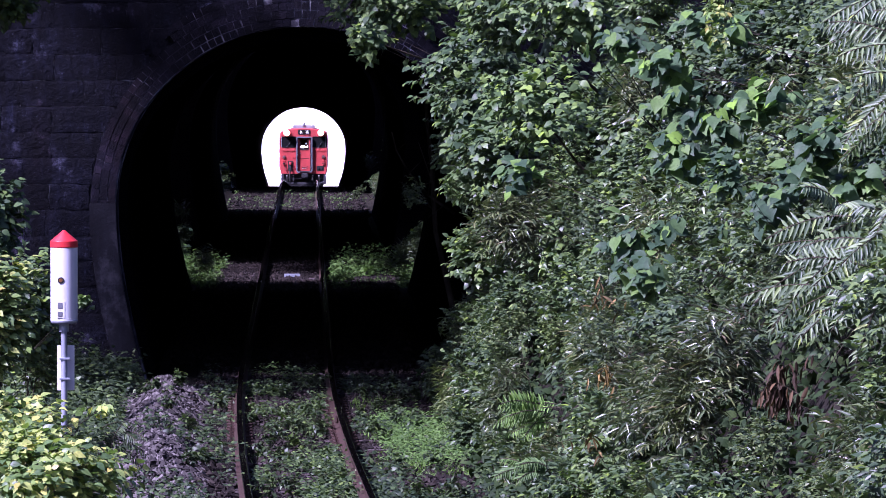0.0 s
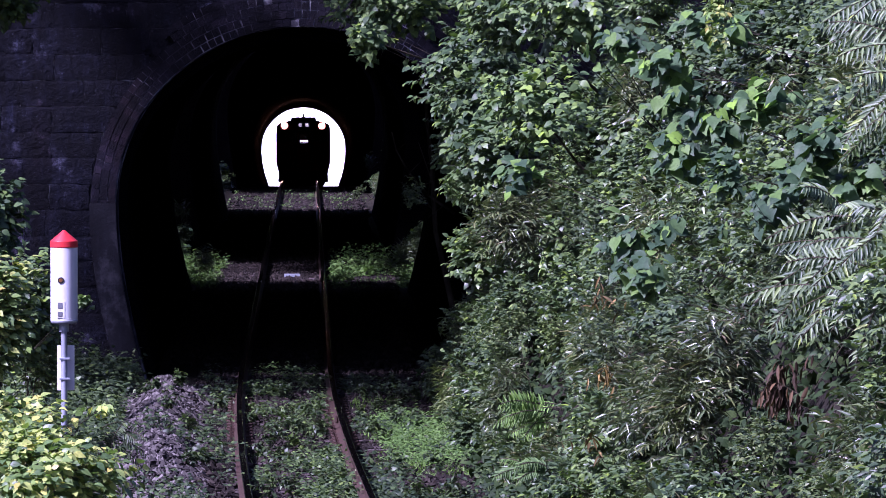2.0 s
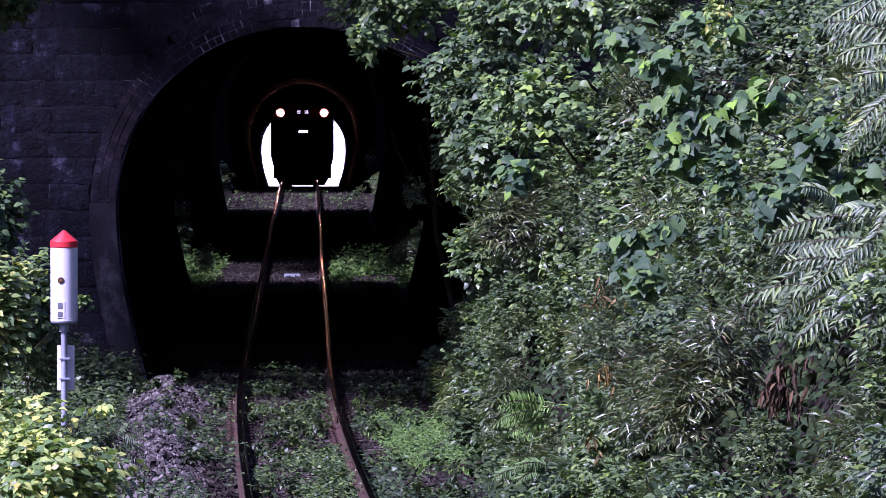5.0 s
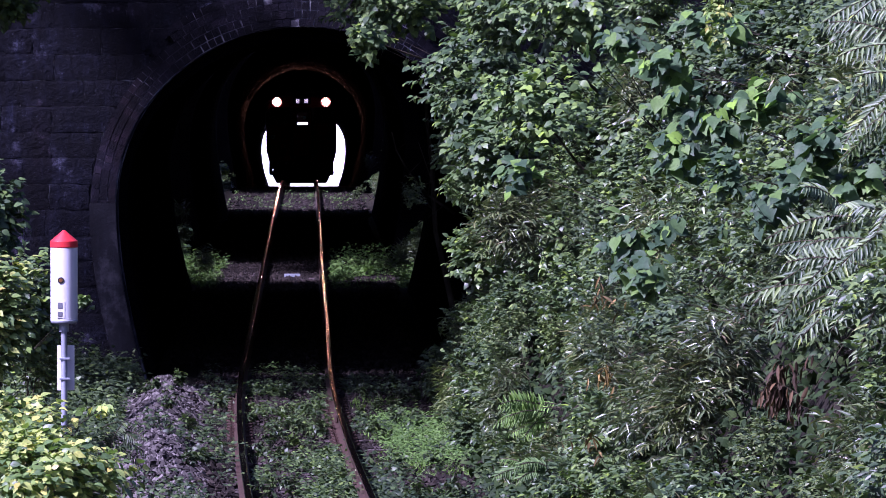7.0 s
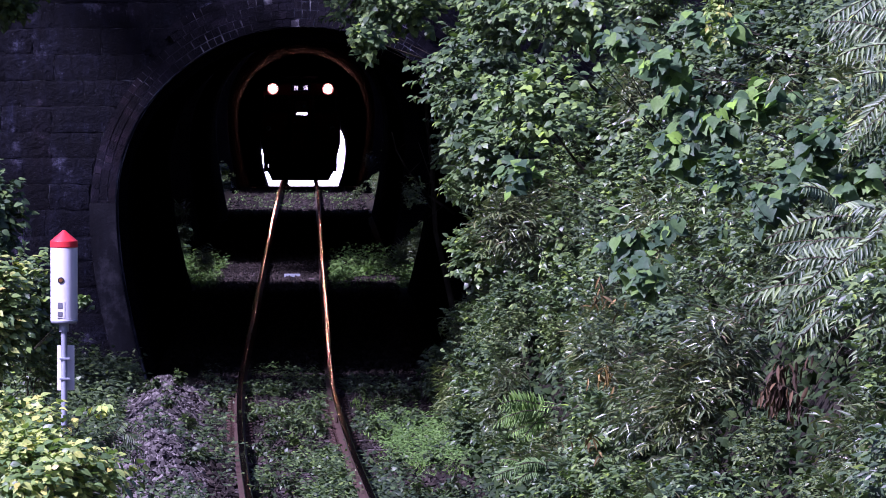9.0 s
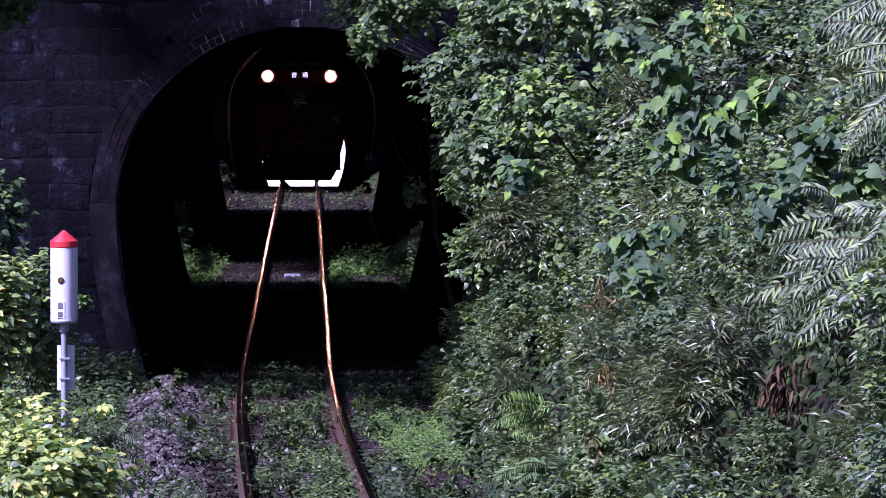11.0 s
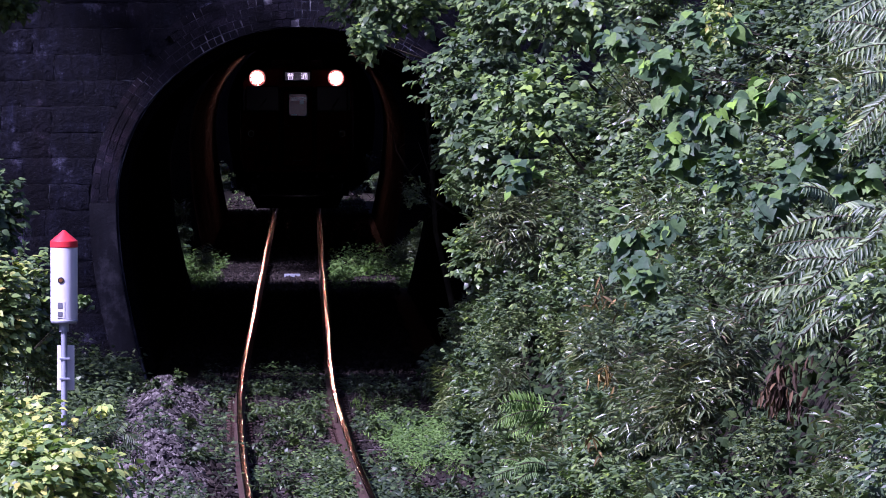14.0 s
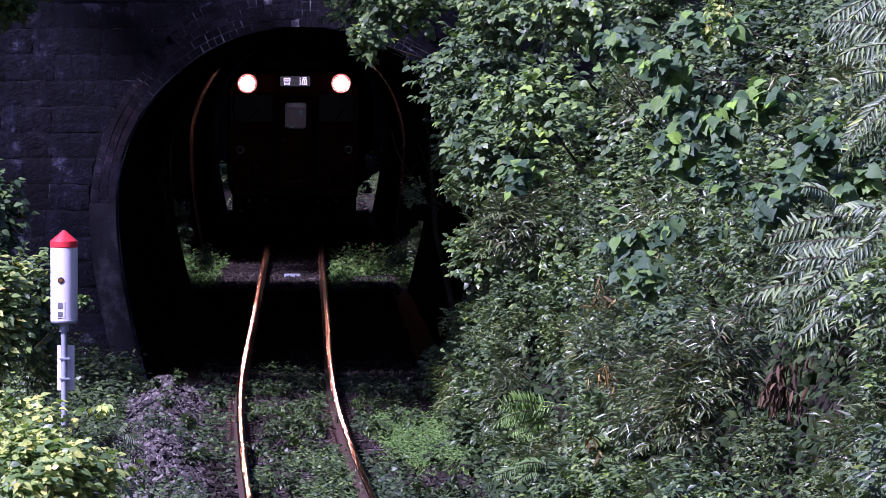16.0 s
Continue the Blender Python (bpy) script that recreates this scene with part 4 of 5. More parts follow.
overhang((-0.3, 86.5, 4.6), (1.3, 1.6, 0.8), 480, 900, (1.9, 87.5, 2.8))
overhang((0.55, 84.0, 3.75), (1.05, 1.5, 0.9), 420, 901, (2.0, 85.0, 2.2))
overhang((0.85, 81.0, 4.5), (1.1, 1.5, 0.9), 420, 902, (2.2, 82.0, 2.8))
overhang((1.05, 78.0, 3.4), (0.95, 1.4, 0.9), 380, 903, (2.2, 79.0, 1.6))
overhang((1.5, 74.0, 4.5), (1.1, 1.5, 0.9), 380, 904, (2.6, 75.0, 2.8))
overhang((-0.85, 85.0, 4.2), (0.42, 0.9, 0.34), 150, 907, (1.7, 86.0, 3.0))
overhang((0.28, 82.5, 3.3), (0.5, 1.0, 0.7), 200, 906, (1.6, 83.5, 1.8))
overhang((0.35, 88.0, 2.55), (0.6, 1.2, 0.8), 240, 905, (1.6, 88.5, 0.6))

for k, (x, y, z, r) in enumerate(((0.5, 84.0, 2.55, 0.55), (0.55, 82.0, 1.75, 0.55), (0.6, 87.0, 1.7, 0.5), (0.6, 80.0, 2.85, 0.6), (0.85, 79.0, 1.2, 0.5), (0.3, 89.5, 2.9, 0.5), (0.85, 76.5, 2.2, 0.6), (1.75, 80.0, 4.6, 0.7), (2.2, 71.0, 4.6, 0.6), (1.5, 86.0, 4.7, 0.7))):
    grow(("mid", "broad", "sasa", "tree")[k % 4], (x, y, z), (r, r * 1.4, r), 300, 930 + k, label="leafy shrub leaning out of the slope beside the tunnel", face=(-0.6, -0.5, 0.4), inner=0.45, root=(0.9, 0.3, -0.3))


def shade_tree(at, size, twigs, seed, foot, leaf=0.52):
    """An unseen hillside tree, added so that its crown shades the cutting."""
    rngs = random.Random(seed)
    ob = bush("hillside_tree", at, size, twigs // 3, 6, leaf, 0.9, HEART, "leaf_tree", seed, face=(0, 0, 0), label="unseen leafy tree added to shade the railway cutting", category="tree", inner=0.2, root=tuple(f - a for f, a in zip(foot, at)))
    f = Vector(foot) - Vector(at)
    limb([f, f * 0.6 + Vector((0.2, 0.1, 0.8)), f * 0.2 + Vector((0, 0, 0.5)), Vector((0, 0, size[2] * 0.3))], 0.22, 0.06, ob, "trunk")
    return ob


# unseen crowns added to shade the first portal
shade_tree((-6.5, 89.0, 8.0), (4.0, 4.5, 2.0), 1100, 950, (-9.0, 95.5, 7.0))
shade_tree((-2.4, 89.0, 8.0), (3.2, 4.5, 2.0), 1100, 951, (-0.5, 96.0, 7.4))
shade_tree((-6.2, 83.5, 9.0), (2.7, 4.0, 1.8), 800, 952, (-3.0, 96.0, 7.4))
shade_tree((-10.5, 86.0, 6.5), (3.5, 5.0, 3.0), 900, 953, (-11.5, 90.0, 0.8))
# unseen crowns added to cut the skylight in the gaps between the tunnels
for gx, gy, gz, sx, sy, tw, fy in ((-5.2, 133.5, 8.6, 3.2, 4.8, 900, 127.0), (-1.0, 133.5, 8.8, 3.2, 4.8, 900, 127.0), (-4.7, 141.5, 9.0, 3.4, 4.8, 900, 148.0), (-0.8, 141.5, 8.8, 3.2, 4.8, 900, 148.0), (-8.5, 137.5, 8.5, 3.0, 6.0, 700, 137.0), (3.0, 137.5, 8.5, 3.0, 6.0, 700, 137.0), (-2.8, 137.5, 10.5, 5.0, 6.0, 800, 148.0), (-3.0, 143.2, 6.6, 4.6, 2.4, 2000, 148.0), (-3.0, 139.0, 7.4, 4.6, 2.6, 1400, 148.0), (-9.6, 143.2, 7.4, 3.4, 3.4, 1500, 148.0),
                                   (-6.8, 192.5, 9.0, 3.0, 5.0, 1100, 185.0), (-1.2, 192.5, 9.0, 3.0, 5.0, 1100, 185.0), (-4.0, 192.5, 9.6, 3.4, 5.4, 1300, 185.0), (-7.4, 216.0, 9.0, 3.0, 5.5, 1100, 225.0), (-10.6, 216.5, 7.6, 3.4, 3.6, 1300, 225.0), (-4.4, 216.8, 6.8, 4.6, 2.2, 1600, 225.0), (-1.4, 216.0, 9.0, 3.0, 5.5, 1100, 225.0), (-4.4, 216.0, 9.6, 3.4, 5.8, 1400, 225.0)):
    shade_tree((gx, gy, gz), (sx, sy, 1.7), tw, int(gy * 7 + gx), (gx, fy, 7.6))


# ---- left side ----
grow("pale", (-3.25, 57.0, 0.75), (0.85, 0.9, 0.62), 520, 700, inner=0.45, face=(0.2, -0.7, 0.45))
grow("pale", (-3.75, 60.5, 0.75), (0.75, 0.9, 0.72), 420, 701, inner=0.45, face=(0.2, -0.7, 0.45))
grow("pale", (-2.75, 54.5, 0.15), (0.5, 0.7, 0.5), 260, 702, inner=0.4, face=(0.2, -0.7, 0.5))
grow("pale", (-3.95, 63.5, 1.6), (0.5, 0.8, 0.85), 460, 703, inner=0.4, face=(0.3, -0.7, 0.4))
grow("small", (-4.25, 74.5, 0.85), (0.62, 0.8, 0.8), 420, 704, label="green shrub beside the signal post", inner=0.4, face=(0.3, -0.6, 0.4))
grow("broad", (-4.3, 74.0, 1.3), (0.6, 0.8, 0.9), 360, 705, label="green shrub behind the signal post", inner=0.4, face=(0.3, -0.6, 0.4))
grow("tree", (-4.98, 79.0, 2.2), (0.5, 0.8, 0.75), 330, 706, label="green leafy shrub by the tunnel wall", inner=0.35, face=(0.4, -0.6, 0.4))
grow("tree", (-5.5, 90.5, 4.75), (0.75, 0.9, 0.6), 220, 707, label="leafy branch in front of the tunnel wall", inner=0.35, face=(0.3, -0.6, -0.2), root=(-1.5, 1.0, 1.2))
grow("broad", (-4.3, 90.0, 0.05), (0.7, 1.0, 0.35), 200, 708, label="dark weeds at the foot of the tunnel wall", inner=0.3, face=(0.2, -0.6, 0.6))


# ---- plants in the gaps between the tunnels ----
def gap_plants():
    rng = random.Random(11)
    for y0, y1, rows in ((130.0, 145.0, 5), (190.5, 218.0, 7)):
        for j in range(rows):
            yy = y0 + (y1 - y0) * (j + 0.4) / rows
            for u, s in ((-2.35, 0.42), (2.45, 0.45), (-3.3, 0.9), (3.4, 0.9)):
                x, _, z = slope_point(u + rng.uniform(-0.1, 0.1), yy)
                grow(rng.choice(("sasa", "small", "broad")), (x, yy, z + 0.15), (s, s * 1.3, s * 0.9), 150, 1500 + j * 7 + int(yy) * 3 + int(u * 2), label="low greenery in the gap between the tunnels", inner=0.35, face=(-0.3 if u > 0 else 0.3, -0.5, 0.6))


gap_plants()


# ---- plants that stand out from the slope ----
def pinnate(name, at, heads, length, pairs, leaflet, mat, seed, label, category, root):
    """Feather-leaved plant: fronds from a stem, each a drooping midrib with leaflets on both sides."""
    rng = np.random.default_rng(seed)
    ob = tagged(new(name), label, category)
    ob.location = at
    P, A, N, L, sa, sb = [], [], [], [], [], []
    for d, start in heads:
        d = norm(np.array(d, float) + rng.normal(size=3) * 0.1)
        start = np.array(start, float)
        ln = length * rng.uniform(0.75, 1.15)
        up = norm(np.array([-0.1, -0.8, 0.75]) + rng.normal(size=3) * 0.3)
        side = norm(np.cross(d, up))
        prev = start
        for k in range(pairs + 1):
            f = (k + 1) / (pairs + 1)
            p = start + d * ln * f - np.array([0, 0, 1.0]) * ln * 0.35 * f * f
            sa.append(prev), sb.append(p)
            tang = norm(p - prev)
            prev = p
            if f < 0.15:
                continue
            size = leaflet * (0.55 + 0.9 * math.sin(math.pi * (0.12 + 0.8 * f))) * rng.uniform(0.85, 1.1)
            for s in ((-1, 1) if k < pairs else (0,)):
                P.append(p)
                A.append(side * s * 0.9 + tang * 0.5 - np.array([0, 0, 0.5]) + rng.normal(size=3) * 0.09)
                N.append(up + rng.normal(size=3) * 0.15)
                L.append(size)
    v, t = leaf_arrays(LANCE, np.array(P), np.array(A), np.array(N), np.array(L) * 0.95, 0.2)
    tagged(from_arrays("foliage", v, t, mat, ob), kind="stuff")
    sa.append(np.array(root, float)), sb.append(np.zeros(3))
    v, t = stem_arrays(np.array(sa), np.array(sb), np.full(len(sa), 0.006))
    tagged(from_arrays("branchwork", v, t, "bark", ob), kind="stuff")
    return ob


def fan(n, centre, spread, base, seed):
    r = random.Random(seed)
    out = []
    for _ in range(n):
        d = tuple(c + r.uniform(-spread, spread) for c in centre)
        out.append((d, tuple(r.uniform(-b, b) for b in base)))
    return out


FEATHER = "pale grey-green feather-leaved branch leaning out of the slope"
pinnate("feather_leaved_tree", (2.88, 48.0, 2.78), fan(26, (-0.9, -0.4, 0.15), 0.8, (0.3, 0.35, 0.3), 1), 0.62, 14, 0.098, "leaf_frond", 31, FEATHER, "tree", (0.9, 0.6, -0.5))
pinnate("feather_leaved_tree", (3.2, 47.5, 2.62), fan(10, (-0.7, -0.4, 0.0), 0.8, (0.3, 0.35, 0.25), 5), 0.62, 14, 0.098, "leaf_frond", 35, FEATHER, "tree", (0.9, 0.6, -0.5))
pinnate("feather_leaved_tree", (3.35, 49.0, 3.95), fan(20, (-0.9, -0.4, 0.15), 0.7, (0.25, 0.35, 0.35), 2), 0.62, 14, 0.098, "leaf_frond", 32, FEATHER, "tree", (0.9, 0.6, -0.5))
pinnate("feather_leaved_tree", (3.3, 50.0, 4.3), fan(15, (-0.9, -0.35, 0.1), 0.6, (0.25, 0.35, 0.2), 6), 0.62, 14, 0.098, "leaf_frond", 36, FEATHER, "tree", (0.9, 0.6, -0.5))
FERN = "fern with glossy drooping fronds on the slope"
pinnate("fern", (0.95, 62.5, 0.92), fan(9, (-0.9, -0.45, 0.25), 0.4, (0.1, 0.15, 0.08), 3), 0.5, 17, 0.082, "leaf_grass", 33, FERN, "fern", (0.5, 0.3, -0.3))
pinnate("fern", (0.85, 62.0, 0.5), fan(7, (-0.9, -0.45, 0.2), 0.4, (0.1, 0.15, 0.08), 4), 0.45, 17, 0.075, "leaf_grass", 34, FERN, "fern", (0.5, 0.3, -0.3))
pinnate("fern", (-2.75, 60.0, 0.9), fan(6, (0.5, -0.45, 0.25), 0.5, (0.1, 0.15, 0.05), 8), 0.35, 13, 0.06, "leaf_weed", 38, "small green fern by the ballast heap", "fern", (0.0, 0.1, -0.6))

BIG = "shrub with large heart-shaped bright green leaves"
for k, (x, y, z, sx, sz, tw) in enumerate(((1.35, 54, 4.18, 0.38, 0.2, 6), (1.78, 54, 3.78, 0.42, 0.3, 9), (1.8, 53.5, 3.3, 0.5, 0.3, 10), (1.4, 54, 2.62, 0.42, 0.28, 8), (2.75, 52, 3.4, 0.55, 0.32, 12), (2.35, 52, 2.95, 0.3, 0.3, 6), (2.1, 55, 4.25, 0.5, 0.25, 8), (0.7, 66, 2.95, 0.4, 0.25, 7), (2.9, 52, 2.6, 0.4, 0.3, 7), (2.3, 53, 3.72, 0.42, 0.28, 9), (2.05, 53, 3.52, 0.4, 0.25, 8), (1.66, 53, 3.98, 0.4, 0.2, 7), (3.1, 52, 3.12, 0.4, 0.3, 9), (1.5, 53.5, 2.42, 0.3, 0.25, 6), (2.62, 52, 3.15, 0.35, 0.25, 7))):
    bush("large_leaved_shrub", (x, y, z), (sx, 0.5, sz), int(tw * 1.9), 6, 0.118, 0.92, BIGLEAF, "leaf_big", 400 + k, label=BIG, category="shrub", droop=0.8, facing=1.0, inner=0.3, root=(0.8, 0.5, -0.3), face=(-0.4, -0.4, 0.3))
bush("climbing_vine", (2.0, 51, 3.14), (0.2, 0.3, 0.38), 30, 6, 0.075, 0.95, OVATE, "leaf_big", 420, label="climbing vine with fresh light green leaves", category="vine", droop=0.7, facing=0.9, root=(0.6, 0.4, -0.6))
bush("climbing_vine", (2.0, 52, 4.36), (0.2, 0.3, 0.45), 60, 7, 0.05, 0.6, LANCE, "leaf_pale", 421, label="climbing vine with fresh light green leaves", category="vine", droop=0.7, root=(0.6, 0.4, -0.6))
bush("withered_branch", (2.17, 46.5, 1.88), (0.1, 0.12, 0.22), 26, 5, 0.12, 0.24, LANCE, "leaf_dead", 430, label="hanging withered brown leaves on a broken branch", category="branch", droop=2.2, root=(0.5, 0.4, 0.3))
bush("withered_branch", (1.25, 60, 0.85), (0.12, 0.2, 0.05), 4, 4, 0.13, 0.2, LANCE, "leaf_straw", 431, label="dry straw-coloured bamboo leaves", category="branch", droop=1.2, root=(0.5, 0.4, 0.3))
bush("withered_branch", (1.36, 61, 1.35), (0.05, 0.1, 0.16), 6, 4, 0.13, 0.16, LANCE, "leaf_straw", 433, label="dry straw-coloured bamboo leaves", category="branch", droop=1.8, root=(0.4, 0.3, 0.3))
bush("withered_branch", (1.35, 62, 2.0), (0.1, 0.2, 0.1), 4, 4, 0.13, 0.18, LANCE, "leaf_straw", 432, label="dry straw-coloured bamboo leaves", category="branch", droop=1.2, root=(0.5, 0.4, 0.3))
grow("broad", (-3.62, 73.0, 1.55), (0.13, 0.15, 0.1), 6, 460, label="leafy sprig beside the signal post", inner=0.3, root=(-0.5, 0.1, -0.5))
grow("pale", (-2.72, 57.0, 1.25), (0.2, 0.15, 0.08), 4, 461, label="trailing shoot with yellow leaves", inner=0.3, root=(-0.4, 0.1, -0.3))
branch = tagged(new("dead_branch"), "bare dead branch hanging in the tunnel mouth", "branch")
limb([(0.15, 97.0, 1.9), (-0.2, 96.7, 2.15), (-0.45, 96.5, 2.45), (-0.62, 96.2, 2.75), (-0.68, 96.0, 3.0)], 0.022, 0.008, branch, "bough")
for a, b in (((-0.2, 96.7, 2.15), (-0.15, 96.5, 2.5)), ((-0.3, 96.6, 2.27), (-0.1, 96.5, 2.35)), ((-0.45, 96.5, 2.45), (-0.3, 96.4, 2.6)), ((-0.62, 96.2, 2.75), (-0.5, 96.2, 2.85)), ((-0.1, 96.8, 2.08), (0.02, 96.6, 2.4)), ((0.0, 96.9, 2.0), (-0.2, 96.7, 1.85))):
    limb([a, b], 0.009, 0.004, branch, "twig")
liana = tagged(new("hanging_liana"), "thick bare liana hanging beside the tunnel mouth", "vine")
line = [(-0.25, 97.2, 3.7), (-0.21, 97.15, 3.1), (-0.15, 97.1, 2.55), (-0.1, 97.1, 1.65), (0.05, 97.05, 1.0), (0.2, 97.0, 0.35), (0.26, 97.0, -0.3)]
loft("main_stem", [[(x + r * math.cos(math.tau * k / 8), y + r * math.sin(math.tau * k / 8), z) for k in range(8)] for (x, y, z), r in zip(line, (0.02, 0.025, 0.03, 0.035, 0.04, 0.05, 0.055))], "bark", liana, caps=True)
part("side_shoot", rod((-0.14, 97.1, 2.3), (-0.33, 97.1, 2.85), 0.012, 0.005, 7), "bark", liana)
# tufts beside the bores
for k, (x, y, z, r, kind) in enumerate(((-5.75, 189.8, 1.0, 0.22, "pale"), (-5.68, 190.1, 0.6, 0.2, "sasa"), (-1.9, 189.9, 1.2, 0.28, "sasa"), (-2.25, 194.0, 0.25, 0.34, "small"), (-4.72, 129.8, 1.25, 0.16, "sasa"), (-4.68, 130.1, 0.8, 0.2, "sasa"), (-4.3, 132.0, 0.25, 0.4, "sasa"), (-0.75, 132.0, 0.25, 0.35, "small"), (-0.35, 93.0, 2.2, 0.3, "small"))):
    grow(kind, (x, y, z), (r, r, r), 26 if r < 0.3 else 60, 440 + k, label="tuft of leaves beside the tunnel mouth", inner=0.3, root=(0.3 if x > -3 else -0.3, 0.1, -0.1))


# ---- grass, weeds and stones of the track bed ----
def scatter(rng, n, u0, u1, y0, y1, keep=None):
    u, y = rng.uniform(u0, u1, n), rng.uniform(y0, y1, n)
    if keep is not None:
        m = np.array([keep(a, b) for a, b in zip(u, y)])
        u, y = u[m], y[m]
    return np.array([(cx(b) + a, b, ground_z(a, b)) for a, b in zip(u, y)])


def patchy(scale, level, seed, avoid_rails=True):
    def keep(u, y):
        if avoid_rails and abs(abs(u) - 0.566) < 0.085:
            return False
        return noise.noise((u * scale, y * scale * 0.35, seed)) > level
    return keep


def blades(name, pts, rng, length, width, spread, mat, label, per=5):
    n = len(pts) * per
    p = np.repeat(pts, per, 0) + rng.normal(size=(n, 3)) * (0.03, 0.03, 0.0)
    ax = np.array([0, 0, 1.0]) + rng.normal(size=(n, 3)) * (spread, spread, 0.15)
    nr = rng.normal(size=(n, 3)) + (0, -0.4, 0.6)
    v, t = leaf_arrays(KITE, p, ax, nr, length * (0.5 + rng.random(n)), width)
    tagged(from_arrays(name, v, t, mat), label, "grass", kind="stuff")


def weeds(name, pts, rng, length, mat, label, per=9, height=0.16):
    n = len(pts) * per
    h = np.repeat(height * (0.4 + rng.random(len(pts))), per) * rng.random(n)
    p = np.repeat(pts, per, 0) + rng.normal(size=(n, 3)) * (0.05, 0.05, 0.0)
    p[:, 2] += h
    ax = rng.normal(size=(n, 3)) * (1, 1, 0.25) + (0, 0, 0.1)
    nr = np.array([0, -0.25, 1.0]) + rng.normal(size=(n, 3)) * 0.35
    v, t = leaf_arrays(HEART, p, ax, nr, length * (0.5 + 0.8 * rng.random(n)), 0.75)
    tagged(from_arrays(name, v, t, mat), label, "weeds", kind="stuff")


def stones(name, pts, rng, size, label, mat="ballast"):
    n = len(pts)
    octa = np.array([(1, 0, 0), (-1, 0, 0), (0, 1, 0), (0, -1, 0), (0, 0, 1), (0, 0, -1)], float)
    tri = np.array([(0, 2, 4), (2, 1, 4), (1, 3, 4), (3, 0, 4), (2, 0, 5), (1, 2, 5), (3, 1, 5), (0, 3, 5)])
    s = size * (0.5 + 0.8 * rng.random((n, 1, 1)))
    v = octa[None] * s * (1, 1, 0.75) * (0.7 + 0.6 * rng.random((n, 6, 1))) + rng.normal(size=(n, 6, 3)) * 0.25 * s
    a = rng.uniform(0, 6.28, n)
    c, d = np.cos(a), np.sin(a)
    x, y = v[:, :, 0] * c[:, None] - v[:, :, 1] * d[:, None], v[:, :, 0] * d[:, None] + v[:, :, 1] * c[:, None]
    v = np.stack([x, y, v[:, :, 2]], 2) + pts[:, None, :] + np.array([0, 0, 0.45 * size])
    t = (tri[None] + (np.arange(n) * 6)[:, None, None]).reshape(-1, 3)
    tagged(from_arrays(name, v.reshape(-1, 3), t, mat, smooth_faces=False), label, "ballast", kind="stuff")


rng = np.random.default_rng(77)
tufts = random.Random(21)
for k in range(80):
    yy = tufts.uniform(56, 92)
    u = tufts.choice((tufts.uniform(-0.4, 0.4), tufts.uniform(-0.4, 0.4), tufts.uniform(0.8, 1.8), tufts.uniform(-2.3, -0.8)))
    x, _, z = slope_point(u, yy)
    r = tufts.uniform(0.1, 0.24)
    bush("trackside_weed", (x, yy, z + r * 0.8), (r, r, r), 22, 6, 0.06, 0.6, OVATE, "leaf_weed", 2000 + k, face=(0, -0.2, 0.4), label="leafy weed growing in the ballast", category="weed", group="weeds in the track", inner=0.2, root=(0, 0, -r))
stones("ballast_stones", scatter(rng, 18000, -1.15, 2.3, 54, 98, patchy(1.0, -0.9, 1.0)), rng, 0.036, "rusty crushed stone ballast under the track, darkened in place of shade", "ballast_dark")
stones("ballast_heap_stones", scatter(rng, 12000, -2.4, -0.95, 54, 92), rng, 0.038, "grey-violet crushed stone heap beside the track")
stones("ballast_stones", scatter(rng, 9000, -1.9, 1.9, 127, 148, patchy(1.0, -0.9, 1.0)), rng, 0.036, "rusty crushed stone ballast between the tunnels, darkened in place of shade", "ballast_dark")
stones("ballast_stones", scatter(rng, 8000, -1.9, 1.9, 185, 230, patchy(1.0, -0.9, 1.0)), rng, 0.04, "rusty crushed stone ballast between the tunnels, darkened in place of shade", "ballast_dark")
# stones added so that the headlit tunnel floors stay dark
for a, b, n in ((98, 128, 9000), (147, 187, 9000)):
    stones("ballast_stones", scatter(rng, n, -1.75, 1.75, a, b, patchy(1.0, -0.95, 2.0)), rng, 0.05, "crushed stone ballast added inside the tunnel to keep its floor dark", "ballast_dark")
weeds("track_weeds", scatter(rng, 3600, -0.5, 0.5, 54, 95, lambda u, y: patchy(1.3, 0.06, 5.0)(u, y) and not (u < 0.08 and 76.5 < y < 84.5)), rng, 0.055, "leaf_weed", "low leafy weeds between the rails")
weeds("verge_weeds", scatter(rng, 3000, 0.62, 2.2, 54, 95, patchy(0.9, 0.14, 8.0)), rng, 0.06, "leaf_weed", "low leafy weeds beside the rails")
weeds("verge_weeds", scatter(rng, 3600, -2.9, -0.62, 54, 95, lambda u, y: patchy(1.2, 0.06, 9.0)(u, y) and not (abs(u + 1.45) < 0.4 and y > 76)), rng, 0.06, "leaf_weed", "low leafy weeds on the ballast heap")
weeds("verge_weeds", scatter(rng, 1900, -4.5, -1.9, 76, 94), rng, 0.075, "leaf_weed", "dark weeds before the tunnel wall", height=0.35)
weeds("grass_patch", scatter(rng, 4200, 0.7, 2.2, 70, 88, lambda u, y: ((u - 1.45) / 0.6) ** 2 + ((y - 79) / 6.0) ** 2 + 0.9 * noise.noise((u * 2.2, y * 0.5, 6.0)) < 0.75), rng, 0.034, "leaf_grass", "bright green low grass at the foot of the slope", per=12, height=0.11)
blades("verge_grass", scatter(rng, 1800, 0.8, 2.2, 60, 90, patchy(0.8, 0.22, 2.0)), rng, 0.075, 0.13, 0.7, "leaf_grass", "sparse green grass at the foot of the slope")
weeds("gap_weeds", scatter(rng, 1500, 0.75, 2.3, 129.5, 146.0, patchy(1.0, 0.06, 12.0)), rng, 0.07, "leaf_grass", "clumps of bright low weeds between the tunnels", height=0.32)
